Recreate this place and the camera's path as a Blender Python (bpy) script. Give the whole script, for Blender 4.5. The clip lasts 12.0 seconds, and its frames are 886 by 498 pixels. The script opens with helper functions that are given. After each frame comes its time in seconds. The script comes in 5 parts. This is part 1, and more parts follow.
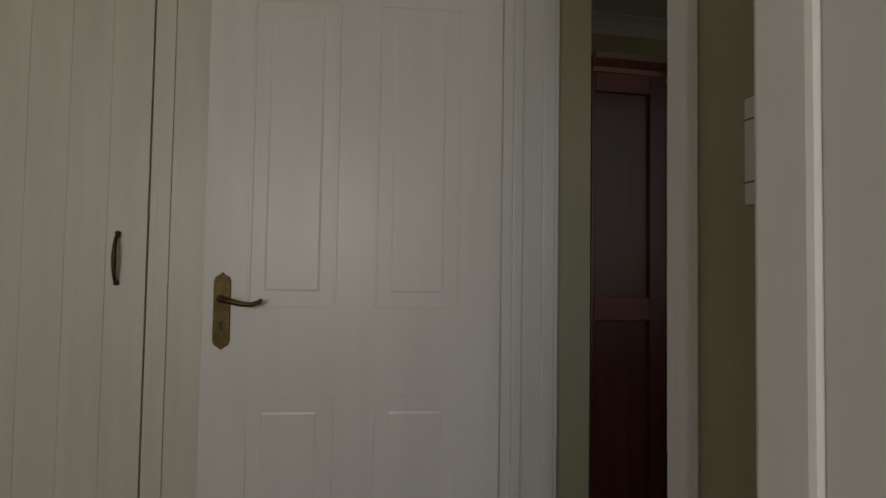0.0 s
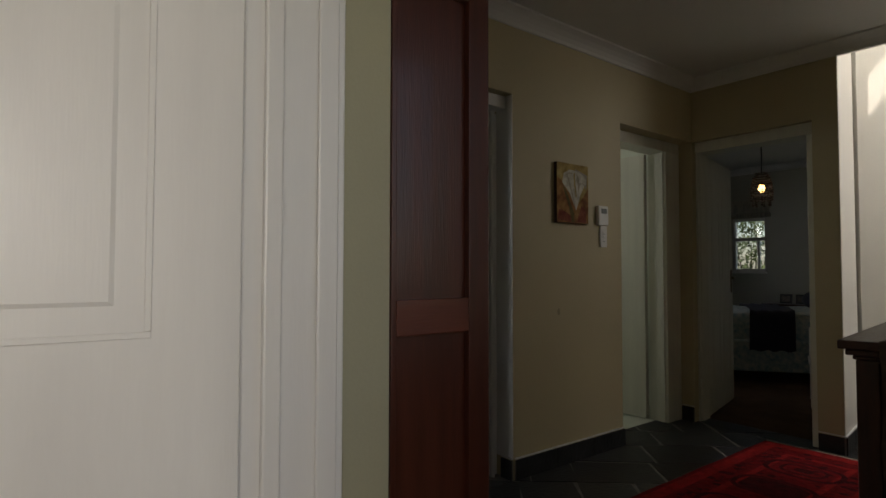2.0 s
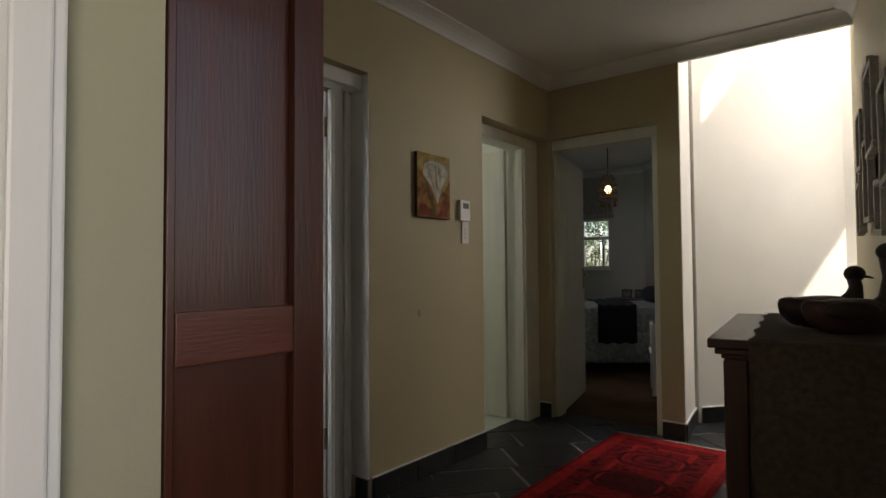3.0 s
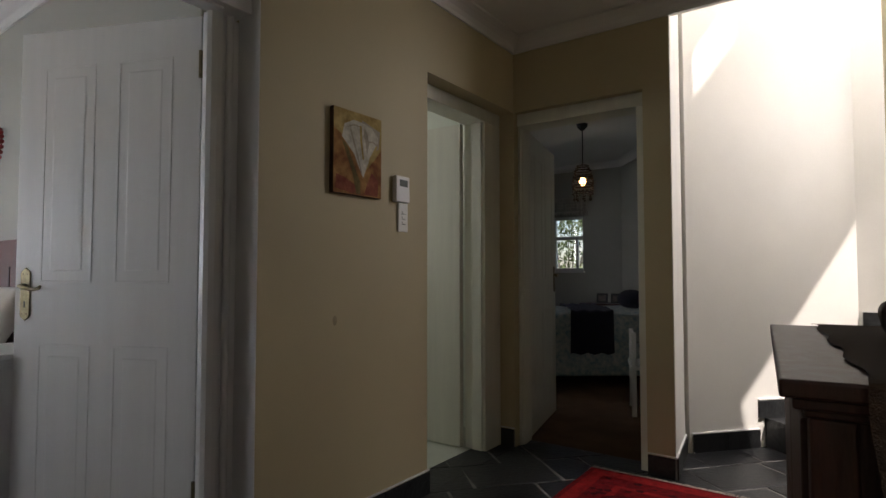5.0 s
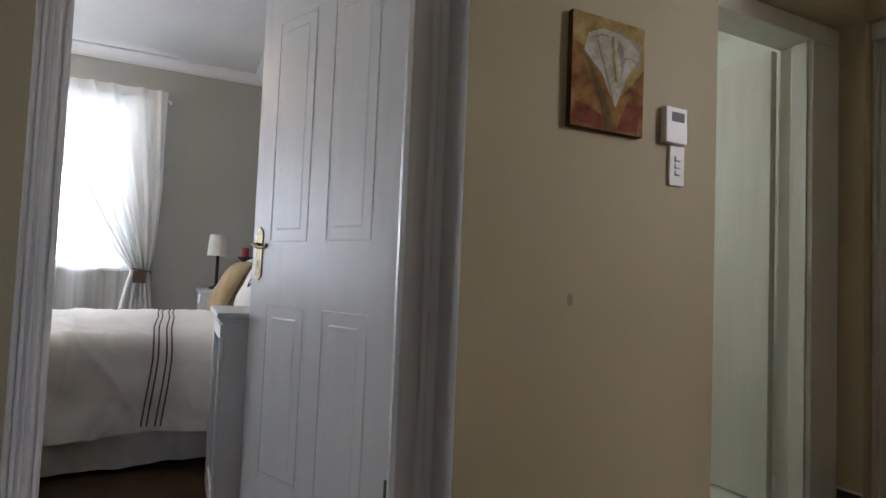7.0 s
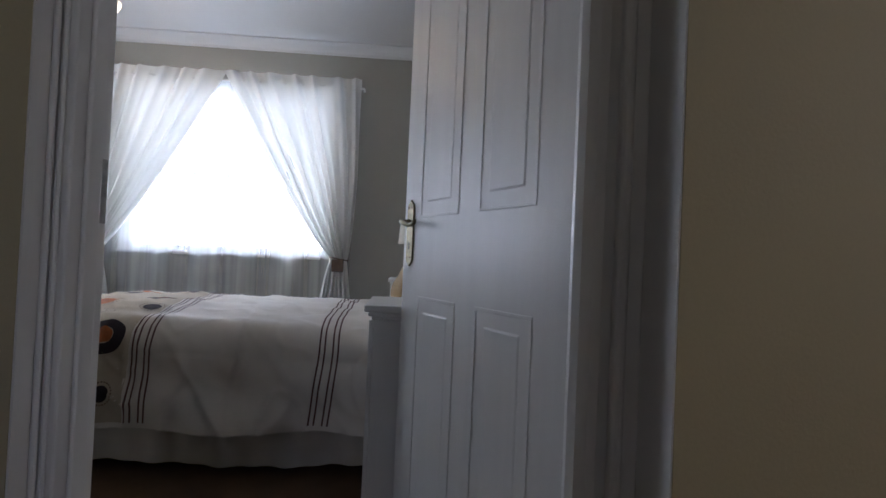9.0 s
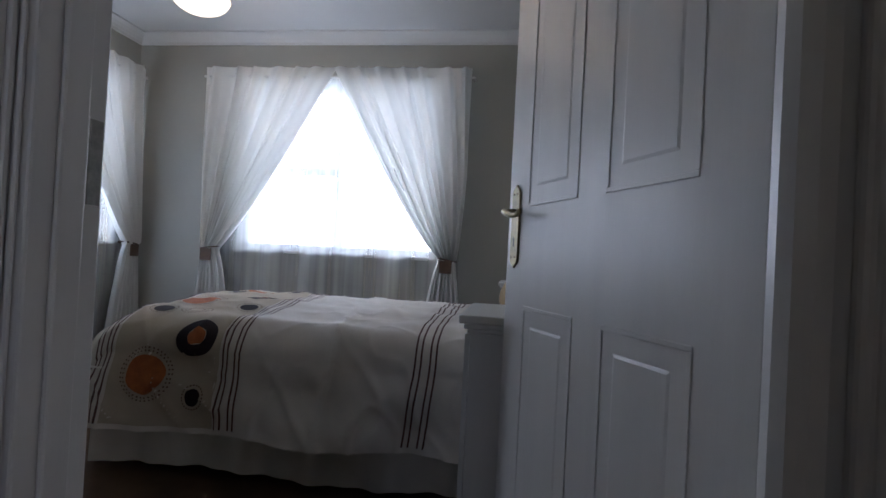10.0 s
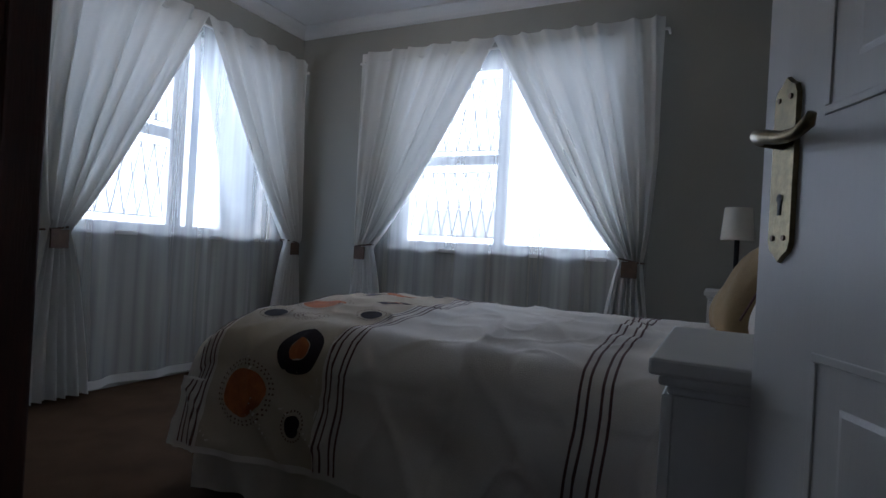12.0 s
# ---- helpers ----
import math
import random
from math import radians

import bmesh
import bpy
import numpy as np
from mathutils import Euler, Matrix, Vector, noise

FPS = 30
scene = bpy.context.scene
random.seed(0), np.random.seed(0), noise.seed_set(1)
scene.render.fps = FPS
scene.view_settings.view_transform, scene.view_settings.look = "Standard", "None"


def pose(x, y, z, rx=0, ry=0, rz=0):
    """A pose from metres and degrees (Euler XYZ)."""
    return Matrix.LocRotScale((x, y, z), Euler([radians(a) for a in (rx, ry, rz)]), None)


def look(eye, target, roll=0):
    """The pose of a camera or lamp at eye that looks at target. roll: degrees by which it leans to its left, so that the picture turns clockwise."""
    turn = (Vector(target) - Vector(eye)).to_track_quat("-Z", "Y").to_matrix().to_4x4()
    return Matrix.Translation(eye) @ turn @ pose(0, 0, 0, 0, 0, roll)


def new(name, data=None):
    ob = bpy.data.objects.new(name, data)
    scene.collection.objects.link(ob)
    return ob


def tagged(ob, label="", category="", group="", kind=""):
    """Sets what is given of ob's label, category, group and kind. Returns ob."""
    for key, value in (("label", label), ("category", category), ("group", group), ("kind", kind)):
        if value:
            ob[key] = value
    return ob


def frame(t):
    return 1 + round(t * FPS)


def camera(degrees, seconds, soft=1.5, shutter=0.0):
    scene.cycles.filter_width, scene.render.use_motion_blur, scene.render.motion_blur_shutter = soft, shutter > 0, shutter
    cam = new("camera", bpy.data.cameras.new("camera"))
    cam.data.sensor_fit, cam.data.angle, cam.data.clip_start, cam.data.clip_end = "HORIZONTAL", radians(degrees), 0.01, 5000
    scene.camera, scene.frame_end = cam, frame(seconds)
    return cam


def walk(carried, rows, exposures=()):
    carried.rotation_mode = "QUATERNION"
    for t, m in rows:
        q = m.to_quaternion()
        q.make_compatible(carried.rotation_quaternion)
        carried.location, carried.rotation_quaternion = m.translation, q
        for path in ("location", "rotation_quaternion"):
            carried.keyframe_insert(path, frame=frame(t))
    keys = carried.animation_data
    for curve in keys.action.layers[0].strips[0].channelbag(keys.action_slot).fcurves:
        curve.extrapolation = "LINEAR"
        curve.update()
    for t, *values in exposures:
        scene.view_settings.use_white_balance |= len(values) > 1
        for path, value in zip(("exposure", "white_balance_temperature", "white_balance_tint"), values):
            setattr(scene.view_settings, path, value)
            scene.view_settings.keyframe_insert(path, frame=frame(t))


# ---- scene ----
cam = camera(76.7, 12.0)
PATH = [
    (0, (2.866, -0.012, 1.155), (0.902, 0.357, 1.233), 0.9),
    (0.5, (2.653, 0.012, 1.15), (0.733, 0.563, 1.242), 0.6),
    (1, (2.46, 0.054, 1.159), (0.583, 0.742, 1.23), 0.8),
    (1.5, (2.306, 0.101, 1.177), (0.522, 1.002, 1.239), 0.7),
    (2, (2.19, 0.166, 1.143), (0.611, 1.391, 1.214), 0.1),
    (2.5, (2.072, 0.251, 1.137), (0.694, 1.699, 1.202), 0.0),
    (3, (1.996, 0.403, 1.137), (0.76, 1.974, 1.205), -0.4),
    (3.2, (1.975, 0.496, 1.147), (0.782, 2.1, 1.211), 0.3),
    (4.8, (1.742, 1.061, 1.089), (0.599, 2.7, 1.177), -0.2),
    (5, (1.704, 1.112, 1.09), (0.539, 2.735, 1.174), -0.0),
    (5.5, (1.604, 1.252, 1.042), (0.324, 2.785, 1.148), 0.3),
    (6, (1.5, 1.391, 1.008), (0.042, 2.757, 1.113), 0.9),
    (6.5, (1.43, 1.548, 0.976), (-0.194, 2.712, 1.072), 1.5),
    (7, (1.362, 1.645, 0.949), (-0.441, 2.505, 1.045), 2.3),
    (7.2, (1.341, 1.671, 0.947), (-0.511, 2.421, 1.035), 2.4),
    (9, (0.85, 1.919, 0.928), (-1.145, 2.055, 0.967), 2.5),
    (9.5, (0.688, 1.952, 0.924), (-1.311, 1.899, 0.956), 2.7),
    (10, (0.508, 1.953, 0.922), (-1.472, 1.673, 0.95), 3.0),
    (10.5, (0.304, 1.947, 0.919), (-1.638, 1.469, 0.94), 3.3),
    (11, (0.15, 1.936, 0.904), (-1.752, 1.319, 0.921), 3.3),
    (11.5, (-0.041, 1.914, 0.91), (-1.885, 1.14, 0.921), 3.3),
    (12, (-0.164, 1.877, 0.896), (-1.955, 0.987, 0.903), 3.3),
]
EXPO = [(0, -1.08, 6700, 11), (1.0, -0.88, 6700, 11), (1.5, -0.58, 6750, 12), (2.0, -0.12, 6750, 13), (2.5, 0.28, 6750, 14), (3.2, 0.72, 6700, 15), (5.0, 0.55, 6400, 19), (6.0, 0.72, 6250, 20), (7.0, 1.25, 6100, 20), (9.0, 0.4, 5800, 21), (10.5, -0.18, 5600, 20), (12, -0.9, 5500, 18)]
walk(cam, [(t, look(eye, target, roll)) for t, eye, target, roll in PATH], EXPO)

# ---- light: sky, sun, window light, added fill, lamps ----
SUN_FROM = Vector((0.47, -0.15, 0.88)).normalized()
world = bpy.data.worlds.new("sky")
scene.world = world
world.use_nodes = True
wn = world.node_tree.nodes
sky = wn.new("ShaderNodeTexSky")
sky.sky_type = "NISHITA"
sky.sun_disc = False
sky.sun_elevation = math.asin(SUN_FROM.z)
sky.sun_rotation = math.atan2(SUN_FROM.x, SUN_FROM.y)
world.node_tree.links.new(sky.outputs[0], wn["Background"].inputs[0])
wn["Background"].inputs[1].default_value = 0.12


def lamp(name, kind, m, energy, color=(1, 1, 1), size=None):
    data = bpy.data.lights.new(name, kind)
    data.energy, data.color = energy, color
    if size and kind == "AREA":
        data.shape, data.size, data.size_y = "RECTANGLE", size[0], size[1]
    elif size:
        data.shadow_soft_size = size
    ob = new(name, data)
    ob.matrix_world = m
    return ob


sun = lamp("sun", "SUN", look(tuple(SUN_FROM * 30), (0, 0, 0)), 4.5, (1.0, 0.93, 0.82))
sun.data.angle = radians(0.5)
DAY = (0.72, 0.86, 1.0)
lamp("daylight_fill", "AREA", look((-3.705, 0.5, 1.575), (0, 0.5, 1.575)), 17, DAY, (1.57, 1.30))
lamp("daylight_fill", "AREA", look((-2.66, -1.255, 1.575), (-2.66, 2, 1.575)), 15, DAY, (1.57, 1.30))
lamp("daylight_fill", "AREA", look((-2.42, 6.0, 1.62), (0, 7.1, 1.3)), 0.6, (0.74, 0.87, 1.0), (0.7, 0.6))
lamp("daylight_fill", "AREA", look((5.22, -1.0, 1.55), (1, -0.2, 1.2)), 52, (1.0, 0.96, 0.9), (1.6, 1.3))
# Bathroom area lamp, just inside an unseen wall opening.
lamp("daylight_fill", "AREA", look((-1.9, 3.4, 2.0), (-0.3, 3.9, 1.2)), 3.4, (0.95, 1.0, 0.92), (0.6, 0.6))
# Added fill hung below the mostly closed stairwell ceiling, for diffuse light from above.
lamp("stairwell_fill", "AREA", look((1.62, 4.72, 4.5), (1.62, 4.75, 0)), 40, (1.0, 0.98, 0.96), (1.3, 0.7))
# Added fill that brightens the hall from an unseen opening over the stairs.
lamp("daylight_fill", "AREA", look((2.75, 5.60, 2.5), (0.4, 2.2, 1.2)), 19.5, (1.0, 0.97, 0.92), (1.0, 1.2))
# Added fill in the hall's east wall, where no window is known.
lamp("daylight_fill", "AREA", look((2.35, 1.26, 1.52), (0, 1.9, 1.3)), 0.75, (1.0, 0.98, 0.95), (0.7, 0.95))
lamp("bowl_lamp_glow", "POINT", pose(-2.40, 0.09, 2.40), 5, (1.0, 0.75, 0.45), 0.08)
lamp("bulb_glow", "POINT", pose(-0.435, 6.52, 2.0), 0.4, (1.0, 0.6, 0.25), 0.03)


# ---- materials ----
def material(name, color, rough=0.6, metal=0.0, vary=0.12, scale=6.0, grain=60.0, bump=0.15, tint=None, stretch=(1, 1, 1),
             piece=0.0, spec=0.5, coat=0.0, detail=6.0, sheen=0.0):
    """A surface with broad mottling, fine grain and relief, in object metres."""
    m = bpy.data.materials.new(name)
    m.use_nodes = True
    nt = m.node_tree
    n, l = nt.nodes, nt.links
    b = n["Principled BSDF"]
    co = n.new("ShaderNodeTexCoord")
    mp = n.new("ShaderNodeMapping")
    mp.inputs["Scale"].default_value = stretch
    l.new(co.outputs["Object"], mp.inputs[0])
    big, fine = n.new("ShaderNodeTexNoise"), n.new("ShaderNodeTexNoise")
    big.inputs["Scale"].default_value, big.inputs["Detail"].default_value = scale, detail
    fine.inputs["Scale"].default_value, fine.inputs["Detail"].default_value = grain, 4
    l.new(mp.outputs[0], big.inputs[0])
    l.new(mp.outputs[0], fine.inputs[0])
    mix = n.new("ShaderNodeMixRGB")
    mix.inputs[1].default_value = (*[max(0, c * (1 - vary)) for c in color], 1)
    mix.inputs[2].default_value = (*(tint or [min(1, c * (1 + vary)) for c in color]), 1)
    ramp = n.new("ShaderNodeValToRGB")
    ramp.color_ramp.elements[0].position, ramp.color_ramp.elements[1].position = 0.32, 0.68
    l.new(big.outputs[0], ramp.inputs[0])
    l.new(ramp.outputs[0], mix.inputs[0])
    mix2 = n.new("ShaderNodeMixRGB")
    mix2.blend_type = "MULTIPLY"
    mix2.inputs[0].default_value = min(1.0, vary * 1.6)
    l.new(mix.outputs[0], mix2.inputs[1])
    l.new(fine.outputs[0], mix2.inputs[2])
    out = mix2.outputs[0]
    if piece:
        info, hsv, mr = n.new("ShaderNodeObjectInfo"), n.new("ShaderNodeHueSaturation"), n.new("ShaderNodeMapRange")
        mr.inputs[3].default_value, mr.inputs[4].default_value = 1 - piece, 1 + piece
        l.new(info.outputs["Random"], mr.inputs[0])
        l.new(mr.outputs[0], hsv.inputs["Value"])
        l.new(out, hsv.inputs["Color"])
        out = hsv.outputs[0]
    l.new(out, b.inputs["Base Color"])
    rr = n.new("ShaderNodeMapRange")
    rr.inputs[3].default_value, rr.inputs[4].default_value = max(0.03, rough - 0.1), min(1, rough + 0.1)
    l.new(big.outputs[0], rr.inputs[0])
    l.new(rr.outputs[0], b.inputs["Roughness"])
    b.inputs["Metallic"].default_value = metal
    b.inputs["Specular IOR Level"].default_value = spec
    b.inputs["Coat Weight"].default_value = coat
    b.inputs["Sheen Weight"].default_value = sheen
    if bump:
        bp = n.new("ShaderNodeBump")
        bp.inputs["Strength"].default_value, bp.inputs["Distance"].default_value = bump, 0.004
        l.new(fine.outputs[0], bp.inputs["Height"])
        l.new(bp.outputs[0], b.inputs["Normal"])
    return m


def sheer(name, color, clear, streak, through_light=0.6):
    """Thin voile: part open weave, part cloth that lets light through."""
    m = bpy.data.materials.new(name)
    m.use_nodes = True
    n, l = m.node_tree.nodes, m.node_tree.links
    n.remove(n["Principled BSDF"])
    d, tr, tp = n.new("ShaderNodeBsdfDiffuse"), n.new("ShaderNodeBsdfTranslucent"), n.new("ShaderNodeBsdfTransparent")
    d.inputs[0].default_value = tr.inputs[0].default_value = (*color, 1)
    a, b = n.new("ShaderNodeMixShader"), n.new("ShaderNodeMixShader")
    a.inputs[0].default_value = through_light
    co, wv, mr = n.new("ShaderNodeTexCoord"), n.new("ShaderNodeTexNoise"), n.new("ShaderNodeMapRange")
    mp = n.new("ShaderNodeMapping")
    mp.inputs["Scale"].default_value = (9, 9, 0.25)
    wv.inputs["Scale"].default_value = 1.4
    l.new(co.outputs["Object"], mp.inputs[0])
    l.new(mp.outputs[0], wv.inputs[0])
    mr.inputs[1].default_value, mr.inputs[2].default_value = 0.35, 0.65
    l.new(wv.outputs[0], mr.inputs[0])
    mr.inputs[3].default_value, mr.inputs[4].default_value = clear - streak, clear + streak
    l.new(mr.outputs[0], b.inputs[0])
    l.new(d.outputs[0], a.inputs[1])
    l.new(tr.outputs[0], a.inputs[2])
    l.new(a.outputs[0], b.inputs[1])
    l.new(tp.outputs[0], b.inputs[2])
    l.new(b.outputs[0], n["Material Output"].inputs[0])
    return m


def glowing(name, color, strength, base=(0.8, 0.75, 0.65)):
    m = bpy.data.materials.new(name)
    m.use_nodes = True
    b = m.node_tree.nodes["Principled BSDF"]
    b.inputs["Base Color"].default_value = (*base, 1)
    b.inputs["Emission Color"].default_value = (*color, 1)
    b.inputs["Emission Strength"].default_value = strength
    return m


def glassy(name, color=(1, 1, 1)):
    m = bpy.data.materials.new(name)
    m.use_nodes = True
    n, l = m.node_tree.nodes, m.node_tree.links
    n.remove(n["Principled BSDF"])
    g, t, x, f = n.new("ShaderNodeBsdfGlossy"), n.new("ShaderNodeBsdfTransparent"), n.new("ShaderNodeMixShader"), n.new("ShaderNodeFresnel")
    g.inputs["Roughness"].default_value = 0.02
    t.inputs[0].default_value = (*color, 1)
    l.new(f.outputs[0], x.inputs[0])
    l.new(t.outputs[0], x.inputs[1])
    l.new(g.outputs[0], x.inputs[2])
    l.new(x.outputs[0], n["Material Output"].inputs[0])
    return m


HALL = material("beige_wall_paint", (0.52, 0.445, 0.275), 0.62, vary=0.05, scale=1.6, grain=140, bump=0.12)
GREEN = material("khaki_wall_paint", (0.42, 0.40, 0.27), 0.6, vary=0.05, scale=1.6, grain=140, bump=0.12)
TAUPE = material("taupe_wall_paint", (0.42, 0.41, 0.36), 0.62, vary=0.05, scale=1.6, grain=140, bump=0.12)
WHITEWALL = material("white_wall_plaster", (0.78, 0.76, 0.70), 0.6, vary=0.04, scale=1.8, grain=110, bump=0.2)
CEIL = material("white_ceiling_paint", (0.74, 0.73, 0.71), 0.8, vary=0.03, scale=1.2, grain=120, bump=0.08)
PAINT = material("white_gloss_paint", (0.80, 0.79, 0.76), 0.34, vary=0.025, scale=3, grain=45, bump=0.05, stretch=(6, 6, 0.5))
CREAM = material("cream_gloss_paint", (0.70, 0.69, 0.60), 0.38, vary=0.05, scale=3, grain=45, bump=0.12, stretch=(6, 6, 0.5))
SLATE = material("dark_slate", (0.018, 0.020, 0.022), 0.40, vary=0.5, scale=7, grain=45, bump=0.9, piece=0.4, tint=(0.050, 0.052, 0.052), spec=0.42)
GROUT = material("grey_grout", (0.28, 0.27, 0.25), 0.9, vary=0.2, scale=10, grain=120, bump=0.3)
CARPET = material("brown_carpet", (0.135, 0.080, 0.046), 0.97, vary=0.22, scale=5, grain=350, bump=1.0, spec=0.1)
CHERRY = material("cherry_wood", (0.080, 0.020, 0.010), 0.36, vary=0.22, scale=3.5, grain=30, bump=0.15, stretch=(9, 9, 0.7), coat=0.15)
HEADWOOD = material("red_headboard_wood", (0.125, 0.030, 0.015), 0.36, vary=0.22, scale=3.5, grain=30, bump=0.15, stretch=(9, 9, 0.7), coat=0.15)
CHERRY_H = material("cherry_wood_crossways", (0.125, 0.029, 0.013), 0.36, vary=0.22, scale=3.5, grain=30, bump=0.15, stretch=(9, 0.8, 9), coat=0.15)
DARKWOOD = material("dark_brown_wood", (0.060, 0.017, 0.009), 0.45, vary=0.4, scale=4, grain=40, bump=0.2, stretch=(8, 8, 0.8))
WICKER = material("woven_wicker", (0.095, 0.055, 0.030), 0.7, vary=0.5, scale=30, grain=120, bump=0.6)
BRASS = material("aged_brass", (0.27, 0.225, 0.13), 0.36, metal=1.0, vary=0.3, scale=30, grain=120, bump=0.1)
# The same brass darkened: the first room's dim light is put into the colour.
DIMBRASS = material("dim_lit_brass", (0.16, 0.115, 0.05), 0.48, metal=1.0, vary=0.35, scale=30, grain=120, bump=0.1)
BRONZE = material("dull_bronze", (0.13, 0.085, 0.05), 0.45, metal=0.8, vary=0.3, scale=40, grain=120, bump=0.1)
STEEL = material("worn_bright_steel", (0.58, 0.56, 0.52), 0.32, metal=1.0, vary=0.25, scale=40, grain=140, bump=0.1)
BLACK = material("black_iron", (0.02, 0.018, 0.017), 0.5, metal=0.3, vary=0.3, scale=30, grain=100)
COTTON = material("white_cotton", (0.78, 0.72, 0.64), 0.9, vary=0.05, scale=6, grain=260, bump=0.35, sheen=0.2)
LINEN = material("beige_linen", (0.55, 0.47, 0.35), 0.92, vary=0.08, scale=8, grain=260, bump=0.4)
STRIPE = material("brown_ribbon", (0.15, 0.075, 0.065), 0.9, vary=0.2, scale=20, grain=200, bump=0.3)
ORANGE = material("orange_applique", (0.52, 0.155, 0.045), 0.9, vary=0.25, scale=18, grain=200, bump=0.4)
PLUM = material("dark_plum_applique", (0.028, 0.016, 0.022), 0.9, vary=0.3, scale=18, grain=200, bump=0.4)
OCHRE = material("ochre_cushion_fabric", (0.36, 0.25, 0.12), 0.9, vary=0.12, scale=8, grain=200, bump=0.5)
VOILE = sheer("open_white_voile", (0.87, 0.87, 0.85), 0.62, 0.13)
VALANCE = material("pale_valance_cotton", (0.66, 0.61, 0.53), 0.9, vary=0.06, scale=8, grain=260, bump=0.35)
VOILE_DENSE = sheer("gathered_white_voile", (0.84, 0.83, 0.79), 0.008, 0.008, 0.145)
TIE = material("brown_leather_tie", (0.14, 0.085, 0.055), 0.7, vary=0.2, scale=20, grain=120)
RUG = material("red_wool", (0.20, 0.009, 0.011), 0.97, vary=0.35, scale=26, grain=300, bump=0.9, spec=0.1)
RUG_DARK = material("dark_red_wool", (0.085, 0.008, 0.011), 0.97, vary=0.4, scale=30, grain=300, bump=0.9, spec=0.1)
RUG_LIGHT = material("bright_red_wool", (0.32, 0.016, 0.016), 0.97, vary=0.3, scale=30, grain=300, bump=0.9, spec=0.1)
FRINGE = material("cream_wool_fringe", (0.55, 0.47, 0.38), 0.95, vary=0.2, scale=30, grain=300)
RUNNER = material("brown_woven_runner", (0.085, 0.055, 0.038), 0.95, vary=0.3, scale=60, grain=320, bump=1.0, stretch=(1, 6, 1))
PLASTIC = material("white_plastic", (0.78, 0.77, 0.73), 0.35, vary=0.02, scale=6, grain=80, bump=0.02)
LCD = material("grey_display", (0.10, 0.115, 0.10), 0.55, vary=0.1, scale=20, grain=80, bump=0)
DUCKWOOD = material("dark_carved_wood", (0.032, 0.016, 0.010), 0.55, vary=0.4, scale=12, grain=60, bump=0.15)
DUCKRED = material("reddish_carved_wood", (0.060, 0.022, 0.012), 0.55, vary=0.4, scale=12, grain=60, bump=0.15)
GLASS = glassy("window_glass")
TILE = material("white_bathroom_tile", (0.72, 0.75, 0.66), 0.3, vary=0.05, scale=4, grain=60, bump=0.02)
NAVY = material("navy_throw", (0.012, 0.013, 0.028), 0.95, vary=0.3, scale=12, grain=200, bump=0.6)
BLUEBED = material("pale_blue_floral_cotton", (0.30, 0.44, 0.50), 0.9, vary=0.2, scale=24, grain=200, bump=0.3, tint=(0.62, 0.62, 0.56))
SHADE = material("cream_lampshade", (0.80, 0.76, 0.66), 0.85, vary=0.04, scale=10, grain=200, bump=0.3)
REDBEAD = material("red_beads", (0.42, 0.03, 0.025), 0.4, vary=0.2, scale=40, grain=100)
CANDLE = material("red_wax", (0.40, 0.045, 0.03), 0.5, vary=0.1, scale=20, grain=80)
CANVAS_EDGE = material("dark_canvas_edge", (0.10, 0.055, 0.03), 0.8, vary=0.3, scale=20, grain=120)
FRAMEGREY = material("weathered_grey_wood", (0.52, 0.48, 0.42), 0.7, vary=0.25, scale=8, grain=70, bump=0.4, stretch=(4, 4, 1))
PHOTO = material("dark_photo_print", (0.06, 0.045, 0.035), 0.3, vary=0.6, scale=14, grain=60, bump=0, tint=(0.30, 0.24, 0.18))
ROOFLINE_GLOW = glowing("glowing_roofline_strip", (0.86, 0.94, 1.0), 1.5)
RENDERWALL = material("white_rendered_facade", (0.72, 0.71, 0.68), 0.8, vary=0.06, scale=2, grain=40, bump=0.3)
ROOFTILE = material("grey_roof_tile", (0.42, 0.41, 0.40), 0.8, vary=0.15, scale=5, grain=30, bump=0.5)
GRASS = material("garden_grass", (0.07, 0.11, 0.035), 0.9, vary=0.4, scale=3, grain=60, bump=0.8)
LEAF = material("green_leaves", (0.07, 0.13, 0.035), 0.6, vary=0.5, scale=9, grain=60, bump=0.3, tint=(0.16, 0.22, 0.05))
BARK = material("brown_bark", (0.10, 0.07, 0.05), 0.9, vary=0.4, scale=8, grain=40, bump=0.8)


# ---- building helpers ----
def box(bm, x0, x1, y0, y1, z0, z1, bev=0.0):
    vs = [bm.verts.new(p) for p in ((x0, y0, z0), (x1, y0, z0), (x1, y1, z0), (x0, y1, z0), (x0, y0, z1), (x1, y0, z1), (x1, y1, z1), (x0, y1, z1))]
    fs = [bm.faces.new([vs[i] for i in q]) for q in ((0, 3, 2, 1), (4, 5, 6, 7), (0, 1, 5, 4), (1, 2, 6, 5), (2, 3, 7, 6), (3, 0, 4, 7))]
    if bev:
        es = list({e for f in fs for e in f.edges})
        bmesh.ops.bevel(bm, geom=es, offset=bev, segments=2, affect="EDGES", profile=0.5)
    return bm


def boxes(*rows, bev=0.0):
    bm = bmesh.new()
    for r in rows:
        box(bm, *r, bev=bev)
    return bm


def prism(bm, pts, z0, z1):
    """An upright block over a plan polygon."""
    if sum(a[0] * b[1] - b[0] * a[1] for a, b in zip(pts, pts[1:] + pts[:1])) < 0:
        pts = pts[::-1]
    lo, hi = [bm.verts.new((*p, z0)) for p in pts], [bm.verts.new((*p, z1)) for p in pts]
    bm.faces.new(lo[::-1])
    bm.faces.new(hi)
    for i in range(len(pts)):
        j = (i + 1) % len(pts)
        bm.faces.new((lo[i], lo[j], hi[j], hi[i]))
    return bm


